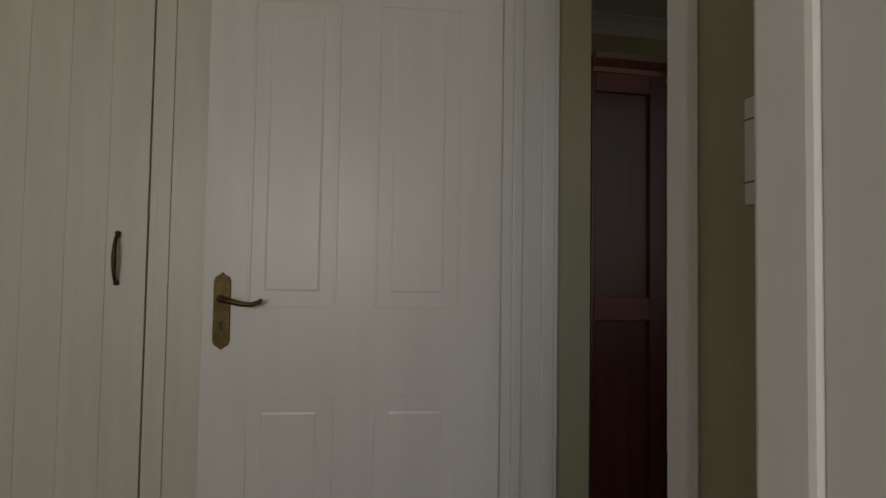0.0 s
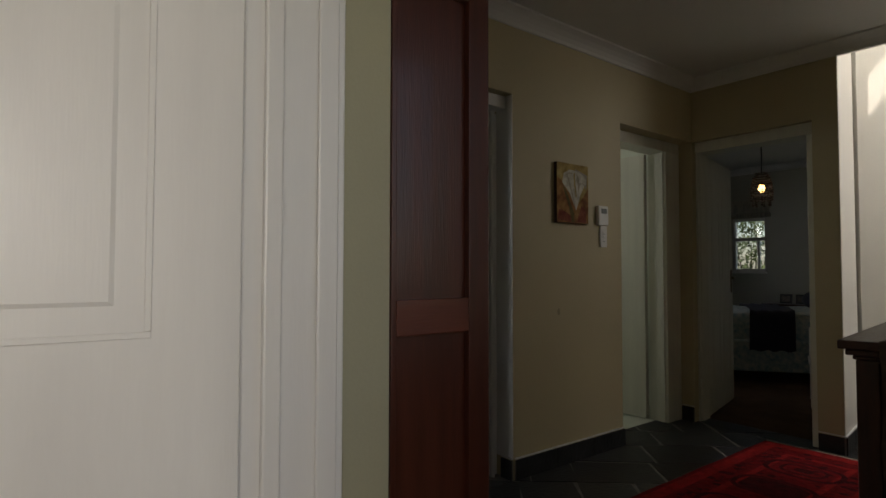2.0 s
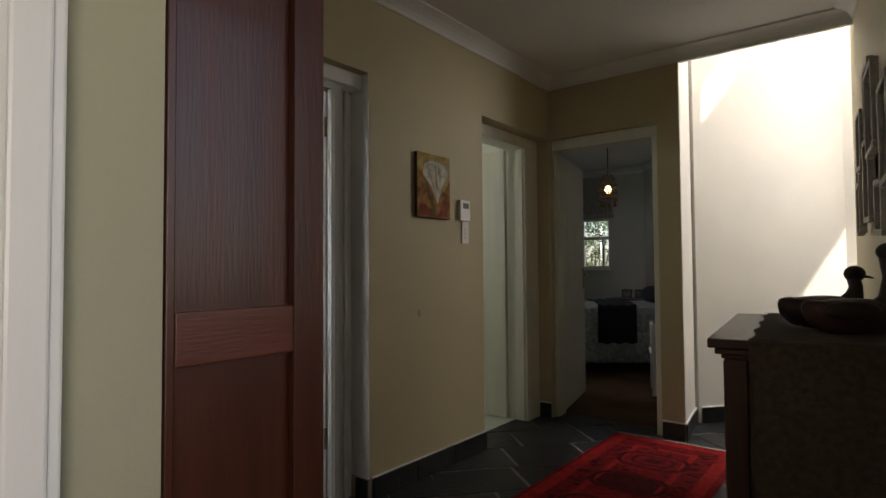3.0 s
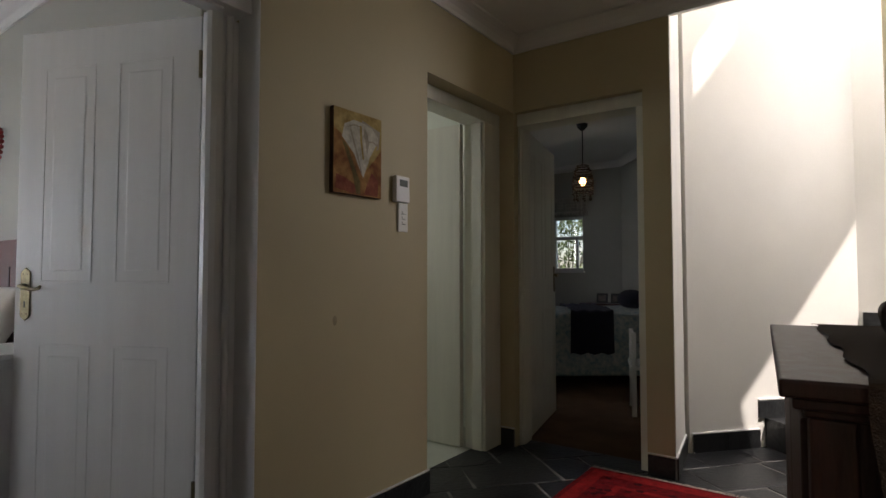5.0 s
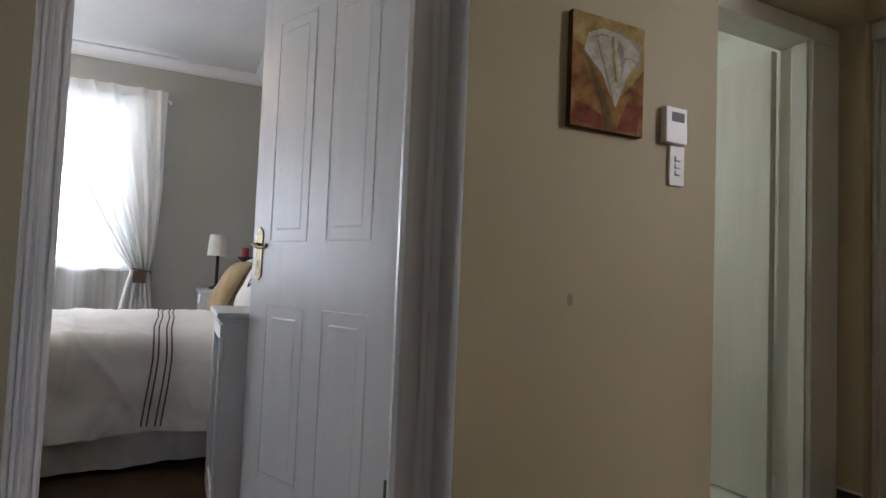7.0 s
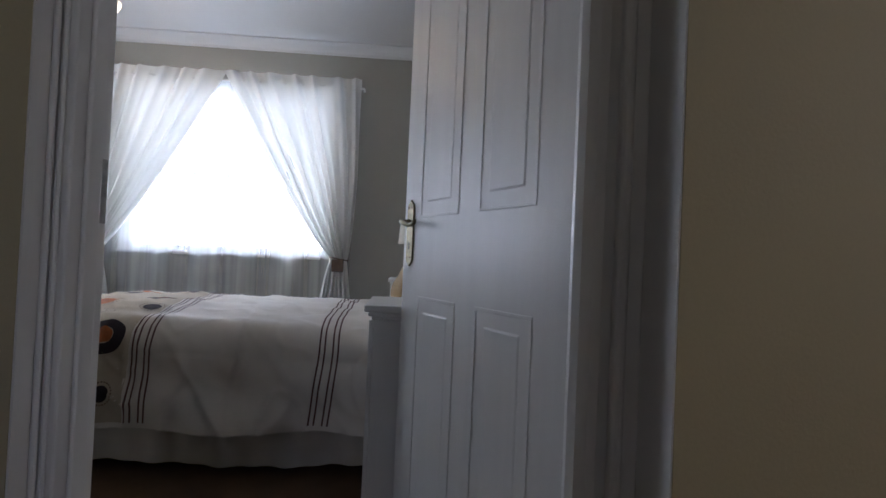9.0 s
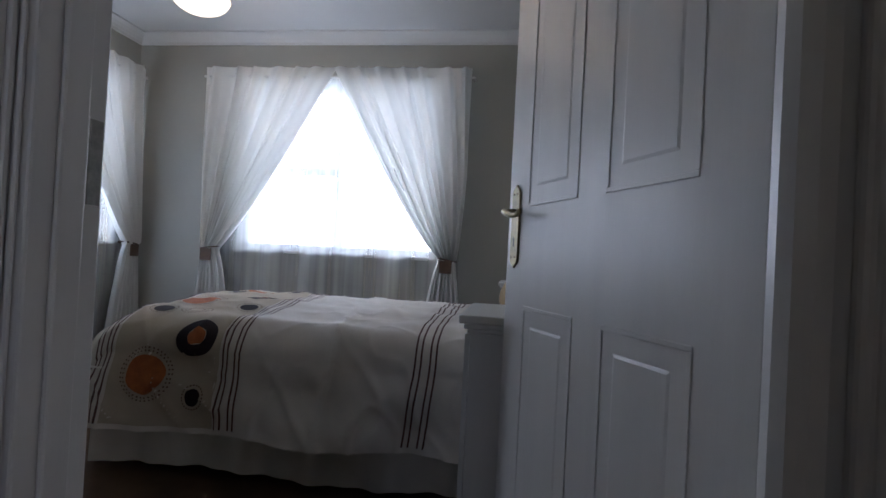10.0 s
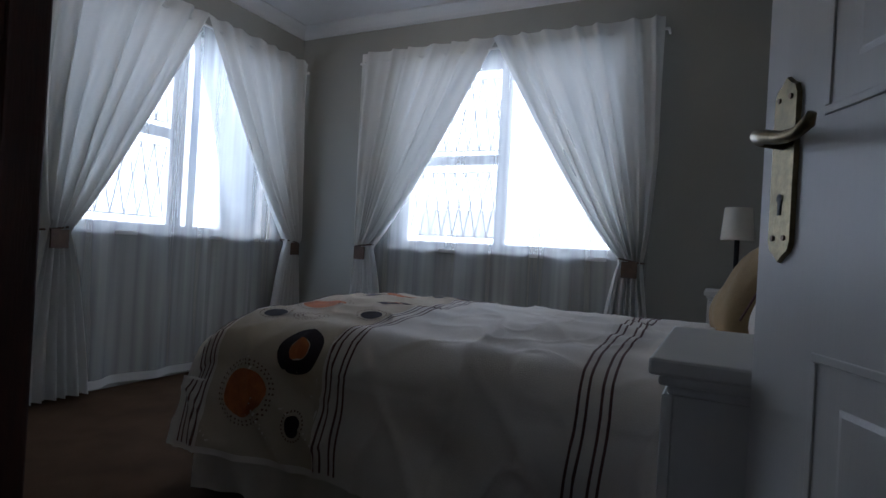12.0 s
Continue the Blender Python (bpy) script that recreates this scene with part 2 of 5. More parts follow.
def grid(bm, fn, nu, nv, closed=False):
    """A sheet fn(u, v), u and v from 0 to 1."""
    rows = [[bm.verts.new(fn(i / nu, j / nv)) for i in range(nu + (0 if closed else 1))] for j in range(nv + 1)]
    k = nu if closed else nu + 1
    for j in range(nv):
        for i in range(nu):
            bm.faces.new((rows[j][i], rows[j][(i + 1) % k], rows[j + 1][(i + 1) % k], rows[j + 1][i]))
    return rows


def lathe(bm, profile, at=(0, 0, 0), n=20):
    """Turned round z: profile of (radius, height)."""
    rows = [[bm.verts.new((at[0] + r * math.cos(2 * math.pi * i / n), at[1] + r * math.sin(2 * math.pi * i / n), at[2] + z)) for i in range(n)] for r, z in profile]
    for a, b in zip(rows, rows[1:]):
        for i in range(n):
            bm.faces.new((a[i], a[(i + 1) % n], b[(i + 1) % n], b[i]))
    bm.faces.new(rows[0][::-1])
    bm.faces.new(rows[-1])
    return bm


def tube(bm, pts, radius, n=8):
    """A rod through pts; radius is a number or one for each point."""
    pts = [Vector(p) for p in pts]
    rad = radius if isinstance(radius, (list, tuple)) else [radius] * len(pts)
    rows = []
    side = None
    for i, p in enumerate(pts):
        d = (pts[min(i + 1, len(pts) - 1)] - pts[max(i - 1, 0)]).normalized()
        if side is None:
            side = d.orthogonal().normalized()
        side = (side - d * side.dot(d)).normalized()
        up = d.cross(side)
        rows.append([bm.verts.new(p + rad[i] * (side * math.cos(2 * math.pi * k / n) + up * math.sin(2 * math.pi * k / n))) for k in range(n)])
    for a, b in zip(rows, rows[1:]):
        for k in range(n):
            bm.faces.new((a[k], a[(k + 1) % n], b[(k + 1) % n], b[k]))
    bm.faces.new(rows[0][::-1])
    bm.faces.new(rows[-1])
    return bm


def mesh(name, bm, mat, smooth=False):
    bmesh.ops.recalc_face_normals(bm, faces=bm.faces)
    me = bpy.data.meshes.new(name)
    bm.to_mesh(me)
    bm.free()
    me.materials.append(mat)
    if smooth:
        me.shade_smooth()
    return me


def part(name, bm, mat, parent, label="", smooth=False):
    ob = new(name, mesh(name, bm, mat, smooth))
    ob.parent = parent
    return tagged(ob, label=label)


def thing(name, label, category, m=None, group="", kind=""):
    ob = new(name)
    ob.empty_display_size = 0.1
    ob.matrix_basis = m or Matrix()
    return tagged(ob, label, category, group, kind)


def solid(name, bm, mat, label, category, kind="", group="", smooth=False, m=None):
    ob = new(name, mesh(name, bm, mat, smooth))
    if m is not None:
        ob.matrix_basis = m
    return tagged(ob, label, category, group, kind)


def setting(name, bm, mat, label, category):
    return solid(name, bm, mat, label, category, "structure")


def sweep(bm, a, b, inward, profile):
    """A moulding from a to b along a wall: profile of (out, z)."""
    rows = [[bm.verts.new((p[0] + inward[0] * o, p[1] + inward[1] * o, z)) for o, z in profile] for p in (a, b)]
    n = len(profile)
    for k in range(n):
        bm.faces.new((rows[0][k], rows[0][(k + 1) % n], rows[1][(k + 1) % n], rows[1][k]))
    bm.faces.new(rows[0][::-1])
    bm.faces.new(rows[1])


def cornice(bm, a, b, inward, zc):
    pr = [(0, zc), (0, zc - 0.085), (0.012, zc - 0.085), (0.016, zc - 0.066), (0.030, zc - 0.045), (0.052, zc - 0.026), (0.072, zc - 0.016), (0.085, zc - 0.012), (0.085, zc)]
    sweep(bm, a, b, inward, pr)

# ---- the structure: hall, start room, bedroom, far bedroom, bathroom, stairwell ----
HC, BC, SC = 2.575, 2.62, 2.58
HEAD = 2.112
FW = 8.6

# Hall wall between hall and bedroom, with the bedroom door and the bathroom door.
bm = boxes((-0.165, 0, 0.43, 1.362, 0, BC + 0.1), (-0.165, 0, 1.362, 2.35, HEAD, BC + 0.1), (-0.24, 0, 2.35, 3.35, 0, BC + 0.1), (-0.24, 0, 3.35, 4.26, HEAD, BC + 0.1))
wall_hall = setting("wall_hall_west", bm, HALL, "smooth beige painted hall wall with two door openings", "wall")
# A thin skin gives the bedroom side its own paint.
setting("wall_bedroom_east", boxes((-0.17, -0.1655, -1.24, 1.362, 0, BC), (-0.17, -0.1655, 1.362, 2.262, HEAD, BC)), TAUPE, "taupe painted bedroom wall beside the door", "wall")
# End wall with the far bedroom's door.
bm = boxes((-0.30, 0.0, 4.26, 4.455, 0, 2.7), (0.0, 0.81, 4.26, 4.455, HEAD, 2.7), (0.81, 0.84, 4.26, 4.74, 0, 2.7))
prism(bm, [(0.84, 4.26), (0.952, 4.26), (0.891, 4.74), (0.84, 4.74)], 0, 2.7)
wall_end = setting("wall_hall_end", bm, HALL, "beige painted end wall with a bedroom doorway", "wall")
setting("wall_stub_side", prism(bmesh.new(), [(0.9525, 4.262), (0.957, 4.262), (0.895, 4.750), (0.8905, 4.750)], 0, 4.6), WHITEWALL, "white side of the end wall facing the stairs", "wall")
setting("wall_over_end", prism(bmesh.new(), [(-0.24, 4.27), (0.950, 4.27), (0.889, 4.74), (-0.24, 4.74)], 2.7, 4.6), WHITEWALL, "white upper wall over the hall's end", "wall")
# Partition with the doorway from which the walk starts.
setting("wall_partition", boxes((-0.24, 1.29, 0.425, 0.735, 0, 2.7), (1.29, 2.226, 0.425, 0.735, 2.08, 2.7), (2.226, 5.2, 0.425, 0.735, 0, 2.7)), GREEN, "khaki painted partition wall with a doorway", "wall")
# East wall of the hall, a little askew.
E0, E1 = Vector((2.27, 0.69)), Vector((1.874, 4.45))
ed = (E1 - E0).normalized()
en = Vector((ed.y, -ed.x))
bm = bmesh.new()
# The gap near the start is an opening added for the fill lamp.
for s0, s1, z0, z1 in ((0.0, 0.15, 0, 4.6), (0.15, 0.95, 0, 1.0), (0.15, 0.95, 2.05, 4.6), (0.95, (E1 - E0).length, 0, 4.6)):
    prism(bm, [tuple(E0 + ed * s0), tuple(E0 + ed * s1), tuple(E0 + ed * s1 + en * 0.2), tuple(E0 + ed * s0 + en * 0.2)], z0, z1)
setting("wall_hall_east", bm, HALL, "pale beige wall behind the dresser", "wall")

# Stairwell: a wall running off at an angle, and its return.
A0, P = Vector((0.915, 4.77)), Vector((1.77, 5.755))
dd = (P - A0).normalized()
dn = Vector((dd.y, -dd.x))
Q = Vector((4.50, 5.364))
bm = prism(bmesh.new(), [tuple(A0), tuple(P), tuple(P - dn * 0.2 + dd * 0.1), tuple(A0 - dn * 0.2 - dd * 0.1)], 0, 4.6)
setting("wall_stair", bm, WHITEWALL, "bright white plastered wall beside the stairs", "wall")
bm = bmesh.new()
yr = lambda x: P.y + (x - P.x) * (Q.y - P.y) / (Q.x - P.x)
# The gap from 2.25 to 3.25 is an opening added for the fill lamp.
for xa, xb, za, zb in ((P.x, 2.25, 0, 4.6), (3.25, Q.x, 0, 4.6), (2.25, 3.25, 0, 1.9), (2.25, 3.25, 3.1, 4.6)):
    prism(bm, [(xa, yr(xa)), (xb, yr(xb)), (xb, yr(xb) + 0.2), (xa, yr(xa) + 0.2)], za, zb)
setting("wall_stair_return", bm, WHITEWALL, "bright white plastered wall over the stair turn", "wall")
# East side of the stairwell; the sun falls in through an unseen roof opening beside it.
setting("wall_stair_east", boxes((4.45, 4.65, 4.0, 5.8, 0, 4.6)), WHITEWALL, "white stairwell wall", "wall")
setting("wall_stair_south", boxes((1.95, 4.65, 4.0, 4.15, 0, 4.6), (0.0, 1.95, 4.0, 4.15, 2.72, 4.6)), WHITEWALL, "white wall closing the stairwell", "wall")
# Both openings are added, sized so the sun patches land on the stair wall.
setting("ceiling_stairwell", boxes((-0.3, 2.10, 3.95, 5.95, 4.6, 4.66), (2.28, 3.47, 3.95, 5.95, 4.6, 4.66), (2.10, 2.28, 3.95, 4.35, 4.6, 4.66), (2.10, 2.28, 4.72, 5.95, 4.6, 4.66), (4.3, 4.7, 3.95, 5.95, 4.6, 4.66), (3.47, 4.3, 3.95, 4.3, 4.6, 4.66), (3.47, 4.3, 5.45, 5.95, 4.6, 4.66)), CEIL, "unseen white stairwell ceiling with two openings placed to shape the sunlight", "ceiling")

# Ceilings and cornices.
setting("ceiling_hall", boxes((-0.1, 2.4, 0.6, 4.262, HC, HC + 0.1)), CEIL, "white painted hall ceiling", "ceiling")
setting("trim_stair_bulkhead", boxes((0.958, 1.895, 4.2625, 4.285, HC - 0.083, HC + 0.14)), WHITEWALL, "white plaster edge of the hall ceiling over the stairs", "trim")
bm = bmesh.new()
cornice(bm, (0, 0.74), (0, 4.26), (1, 0), HC)
cornice(bm, (0, 4.26), (0.955, 4.26), (0, -1), HC)
cornice(bm, (0, 0.736), (2.265, 0.736), (0, 1), HC)
cornice(bm, tuple(E0), (1.902, 4.17), (-en.x, -en.y), HC)
cornice(bm, (0.956, 4.262), (1.893, 4.262), (0, -1), HC)
setting("trim_hall_cornice", bm, CEIL, "white plaster cove cornice in the hall", "cornice")
setting("ceiling_bedroom", boxes((-3.95, -0.166, -1.5, 2.35, BC, BC + 0.1)), CEIL, "white painted bedroom ceiling", "ceiling")
bm = bmesh.new()
cornice(bm, (-3.69, -1.24), (-3.69, 2.262), (1, 0), BC)
cornice(bm, (-3.69, -1.24), (-0.17, -1.24), (0, 1), BC)
cornice(bm, (-3.69, 2.262), (-0.17, 2.262), (0, -1), BC)
cornice(bm, (-0.17, -1.24), (-0.17, 2.262), (-1, 0), BC)
setting("trim_bedroom_cornice", bm, CEIL, "white plaster cove cornice in the bedroom", "cornice")

# Bedroom walls with two windows.
WZ0, WZ1 = 0.91, 2.24
setting("wall_bedroom_west", boxes((-3.92, -3.69, -1.47, -0.30, 0, BC), (-3.92, -3.69, 1.30, 2.55, 0, BC), (-3.92, -3.69, -0.30, 1.30, 0, WZ0), (-3.92, -3.69, -0.30, 1.30, WZ1, BC)), TAUPE, "taupe painted bedroom wall round the wide window", "wall")
setting("wall_bedroom_south", boxes((-3.69, -3.46, -1.47, -1.24, 0, BC), (-1.86, -0.0, -1.47, -1.24, 0, BC), (-3.46, -1.86, -1.47, -1.24, 0, WZ0), (-3.46, -1.86, -1.47, -1.24, WZ1, BC)), TAUPE, "taupe painted bedroom wall round the side window", "wall")
setting("wall_bedroom_head", boxes((-3.69, -0.241, 2.262, 2.55, 0, BC)), TAUPE, "taupe painted wall behind the bed", "wall")
setting("floor_bedroom", boxes((-3.75, -0.2095, -1.35, 2.4, -0.1, 0.0)), CARPET, "short brown bedroom carpet", "floor")

# Start room.
setting("floor_start_room", boxes((0.4, 5.3, -3.1, 0.52, -0.1, 0.0)), CARPET, "short brown carpet of the first room", "floor")
setting("ceiling_start_room", boxes((0.3, 5.4, -3.2, 0.5, SC, SC + 0.1)), CEIL, "white ceiling of the first room", "ceiling")
setting("wall_start_south", boxes((0.3, 5.4, -3.2, -3.0, 0, SC)), GREEN, "khaki painted wall of the first room", "wall")
setting("wall_start_east", boxes((5.2, 5.4, -3.0, -1.85, 0, SC), (5.2, 5.4, -0.15, 0.43, 0, SC), (5.2, 5.4, -1.85, -0.15, 0, 0.85), (5.2, 5.4, -1.85, -0.15, 2.25, SC)), GREEN, "khaki painted wall with the first room's window", "wall")
setting("wall_start_west", boxes((0.3, 0.42, -3.0, 0.43, 0, SC)), GREEN, "khaki painted wall behind the cupboards", "wall")

# Far bedroom, bathroom.
setting("floor_far_bedroom", prism(bmesh.new(), [(-2.6, 4.745), (-0.24, 4.745), (-0.24, 4.461), (0.81, 4.461), (0.81, 4.85), (1.52, 5.80), (-0.45, FW + 0.2), (-2.6, FW + 0.2)], -0.1, -0.003), CARPET, "short brown carpet of the far bedroom", "floor")
setting("ceiling_far_bedroom", prism(bmesh.new(), [(-2.6, 4.745), (-0.24, 4.745), (-0.24, 4.456), (0.84, 4.456), (0.84, 4.745), (1.52, 5.80), (-0.45, FW + 0.2), (-2.6, FW + 0.2)], 2.6, 2.7), CEIL, "white ceiling of the far bedroom", "ceiling")
setting("wall_far_north", boxes((-2.6, -1.75, FW, FW + 0.2, 0, 2.6), (-1.26, 0.4, FW, FW + 0.2, 0, 2.6), (-1.75, -1.26, FW, FW + 0.2, 0, 1.11), (-1.75, -1.26, FW, FW + 0.2, 1.885, 2.6)), TAUPE, "grey painted wall with a small window in the far bedroom", "wall")
setting("wall_far_west", boxes((-2.6, -2.4, 4.74, 5.6, 0, 2.6), (-2.6, -2.4, 6.4, FW, 0, 2.6), (-2.6, -2.4, 5.6, 6.4, 0, 1.25), (-2.6, -2.4, 5.6, 6.4, 2.0, 2.6)), TAUPE, "grey painted wall with a window in the far bedroom", "wall")
setting("wall_far_diagonal", prism(bmesh.new(), [(-0.72, FW), (1.47, 5.763), (1.60, 5.90), (-0.45, FW + 0.05)], 0, 2.6), TAUPE, "grey painted slanting wall behind the far bed", "wall")
setting("wall_far_south", boxes((-2.6, -0.24, 4.6, 4.74, 0, 2.6)), TAUPE, "grey wall between far bedroom and bathroom", "wall")
bm = bmesh.new()
cornice(bm, (-2.4, FW), (-0.72, FW), (0, -1), 2.6)
cd = Vector((2.47, -3.2)).normalized()
cornice(bm, (-0.72, FW), (1.44, 5.80), (cd.y, -cd.x), 2.6)
setting("trim_far_cornice", bm, CEIL, "white plaster cornice in the far bedroom", "cornice")
setting("floor_bathroom", boxes((-2.2, -0.21, 2.56, 4.6, -0.1, -0.002)), TILE, "pale cream bathroom floor tiles", "floor")
setting("wall_bathroom", boxes((-2.3, -2.2, 2.56, 3.1, 0, 2.6), (-2.3, -2.2, 3.7, 4.6, 0, 2.6), (-2.3, -2.2, 3.1, 3.7, 0, 1.6), (-2.3, -2.2, 3.1, 3.7, 2.3, 2.6), (-2.3, -0.24, 4.45, 4.6, 0, 2.6), (-2.2, -0.24, 2.552, 2.6, 0, 2.6)), TILE, "pale tiled bathroom walls", "wall")
setting("ceiling_bathroom", boxes((-2.3, -0.2, 2.5, 4.6, 2.6, 2.7)), CEIL, "white bathroom ceiling", "ceiling")


# ---- doors and door frames ----
def door_frame(name, label, boxes_rows):
    ob = thing(name, label, "door frame", kind="structure")
    for nm, rows in boxes_rows:
        part(nm, boxes(*rows, bev=0.004), PAINT if "cream" not in label else CREAM, ob)
    return ob


# Bedroom door frame: jambs with a stop and a bead.
door_frame("door_frame_1", "white painted timber frame of the open bedroom door", [
    ("jamb", [(-0.236, -0.162, 2.279, 2.349, 0, 2.03), (-0.1615, -0.128, 2.222, 2.349, 0, 2.03)]),
    ("jamb", [(-0.163, -0.05, 1.363, 1.399, 0, 2.03), (-0.125, -0.082, 1.3995, 1.408, 0, 2.03), (-0.0495, -0.040, 1.366, 1.376, 0, 2.03), (-0.0495, -0.043, 1.380, 1.389, 0, 2.03)]),
    ("head", [(-0.163, -0.05, 1.363, 2.349, 2.04, HEAD - 0.002), (-0.125, -0.075, 1.415, 2.25, 2.03, 2.0395)])])
bm = bmesh.new()
prism(bm, [(-0.1275, 2.218), (-0.112, 2.228), (-0.103, 2.246), (-0.100, 2.262), (-0.1275, 2.266)], 0, 2.03)
setting("trim_jamb_bead_1", bm, PAINT, "white splayed bead on the bedroom door jamb", "trim")
setting("trim_jamb_bead_2", tube(bmesh.new(), [(-0.113, 2.300, 0.0), (-0.113, 2.300, 2.03)], 0.0135, 16), PAINT, "white round bead on the bedroom door jamb", "trim")
setting("trim_reveal_bedroom_near", boxes((-0.0485, -0.001, 1.3625, 1.3655, 0.11, HEAD - 0.002)), PAINT, "white painted reveal on the hinge-less side of the bedroom doorway", "trim")
setting("trim_reveal_bedroom", boxes((-0.1270, -0.001, 2.3465, 2.3495, 0.11, HEAD - 0.002)), PAINT, "white painted door reveal on the hall side", "trim")
door_frame("door_frame_2", "cream painted timber frame of the bathroom door", [
    ("jamb", [(-0.25, -0.10, 4.07, 4.257, 0, 2.03), (-0.19, -0.12, 4.06, 4.0695, 0, 2.03)]),
    ("jamb", [(-0.25, -0.10, 3.352, 3.40, 0, 2.03)]),
    ("head", [(-0.25, -0.10, 3.352, 4.257, 2.031, HEAD - 0.002)])])
door_frame("door_frame_3", "cream painted timber frame of the far bedroom door", [
    ("jamb", [(0.003, 0.020, 4.31, 4.454, 0, 2.03), (0.0205, 0.028, 4.33, 4.39, 0, 2.03)]),
    ("jamb", [(0.762, 0.807, 4.30, 4.46, 0, 2.03)]),
    ("head", [(0.003, 0.807, 4.30, 4.46, 2.031, HEAD - 0.002)])])
door_frame("door_frame_4", "white painted timber frame of the first doorway", [
    ("jamb", [(1.291, 1.345, 0.440, 0.612, 0, 2.045), (1.3455, 1.359, 0.470, 0.500, 0, 2.045), (1.3455, 1.352, 0.560, 0.598, 0, 2.045)]),
    ("jamb", [(2.188, 2.225, 0.418, 0.552, 0, 2.045), (2.176, 2.1875, 0.49, 0.53, 0, 2.045)]),
    ("head", [(1.291, 2.225, 0.418, 0.552, 2.046, 2.079)]),
    ("architrave", [(2.2255, 2.250, 0.405, 0.424, 0, 2.08)])])
setting("trim_reveal_first_door", boxes((1.2905, 1.2935, 0.613, 0.734, 0, 2.08)), GREEN, "khaki painted reveal of the first doorway", "trim")
solid("strike_plate", boxes((2.1745, 2.1758, 0.495, 0.52, 0.93, 1.10)), BRASS, "worn brass strike plate let into the door jamb", "strike plate")
solid("strike_plate", boxes((-0.156, -0.134, 1.3992, 1.4004, 0.965, 1.075)), STEEL, "worn steel strike plate on the white jamb", "strike plate")


def handle_set(parent, side, x, w=1, zc=1.04, brass=BRASS):
    """Back plate with shaped ends, keyhole, screws and a curled lever. side: face of the leaf (+1 or -1); x: along the leaf; the lever points to -x * w."""
    ht = 0.1025
    pts = [(-0.0225, -ht + 0.022), (-0.018, -ht + 0.012), (-0.010, -ht + 0.008), (0, -ht), (0.010, -ht + 0.008), (0.018, -ht + 0.012), (0.0225, -ht + 0.022)]
    pts = pts + [(-a, -b) for a, b in pts]
    bm = bmesh.new()
    y0, y1 = side * 0.0205, side * 0.0255
    lo, hi = [bm.verts.new((x + a, y0, zc + b)) for a, b in pts], [bm.verts.new((x + a * 0.93, y1, zc + b * 0.985)) for a, b in pts]
    bm.faces.new(lo), bm.faces.new(hi)
    for i in range(len(pts)):
        j = (i + 1) % len(pts)
        bm.faces.new((lo[i], lo[j], hi[j], hi[i]))
    plate = part("handle_plate", bm, brass, parent, "aged brass back plate with shaped ends")
    bm = bmesh.new()
    tube(bm, [(x, side * 0.024, zc + 0.032), (x, side * 0.050, zc + 0.032)], [0.011, 0.008], 10)
    f = -w
    tube(bm, [(x, side * 0.050, zc + 0.032), (x + f * 0.012, side * 0.058, zc + 0.032), (x + f * 0.035, side * 0.060, zc + 0.027), (x + f * 0.06, side * 0.060, zc + 0.021), (x + f * 0.085, side * 0.060, zc + 0.020), (x + f * 0.104, side * 0.060, zc + 0.026), (x + f * 0.110, side * 0.060, zc + 0.034)],
         [0.008, 0.0085, 0.0075, 0.0065, 0.006, 0.0065, 0.004], 10)
    part("lever", bm, brass, plate, "curled brass lever", smooth=True)
    bm = boxes((x - 0.003, x + 0.003, *sorted((y1, y1 + side * 0.0012)), zc - 0.05, zc - 0.032))
    bm2 = bmesh.ops.create_circle(bm, cap_ends=True, segments=10, radius=0.0055, matrix=Matrix.Translation((x, y1 + side * 0.0013, zc - 0.032)) @ Matrix.Rotation(radians(90), 4, "X"))
    part("keyhole", bm, BLACK, plate, "dark keyhole")
    for sx in (-0.011, 0.011):
        for sz in (-0.075, 0.078):
            part("screw", tube(bmesh.new(), [(x + sx, y1, zc + sz), (x + sx, y1 + side * 0.0018, zc + sz)], 0.003, 8), BRONZE, plate)


def panel_door(name, label, m, width=0.813, mat=PAINT, height=2.032, handle=True, levers=(1, -1), zc=1.04, brass=BRASS, panels=True):
    """A four-panel moulded leaf, hinge at x = 0, free edge at -x."""
    ob = thing(name, label, "door", m, kind="structure")
    part("leaf", boxes((-width, 0, -0.02, 0.02, 0.008, height), bev=0.002), mat, ob)
    cols = ((-width + 0.115, -width / 2 - 0.05), (-width / 2 + 0.05, -0.115))
    for z0, z1 in ((0.20, 0.818), (1.05, 1.89)) if panels else ():
        for x0, x1 in cols:
            for s in (-1, 1):
                y = sorted((s * 0.0201, s * 0.0224))
                bm = bmesh.new()
                for a, b, c, d in ((x0, x1, z0, z0 + 0.009), (x0, x1, z1 - 0.009, z1), (x0, x0 + 0.009, z0 + 0.0092, z1 - 0.0092), (x1 - 0.009, x1, z0 + 0.0092, z1 - 0.0092)):
                    box(bm, a, b, *y, c, d, bev=0.0014)
                mo = part("panel_moulding", bm, mat, ob)
                g = 0.05
                bm = bmesh.new()
                ring = [[bm.verts.new((px, s * yy, pz)) for px, pz in ((x0 + i, z0 + i), (x1 - i, z0 + i), (x1 - i, z1 - i), (x0 + i, z1 - i))] for i, yy in ((0.0095, 0.0202), (g - 0.006, 0.0202), (g, 0.0217), (g + 0.008, 0.0217))]
                for r0, r1 in zip(ring, ring[1:]):
                    for k in range(4):
                        bm.faces.new((r0[k], r0[(k + 1) % 4], r1[(k + 1) % 4], r1[k]))
                bm.faces.new(ring[-1])
                part("raised_panel", bm, mat, mo)
    if handle:
        for s in levers:
            handle_set(ob, s, -width + 0.052, -1, zc, brass)
    return ob


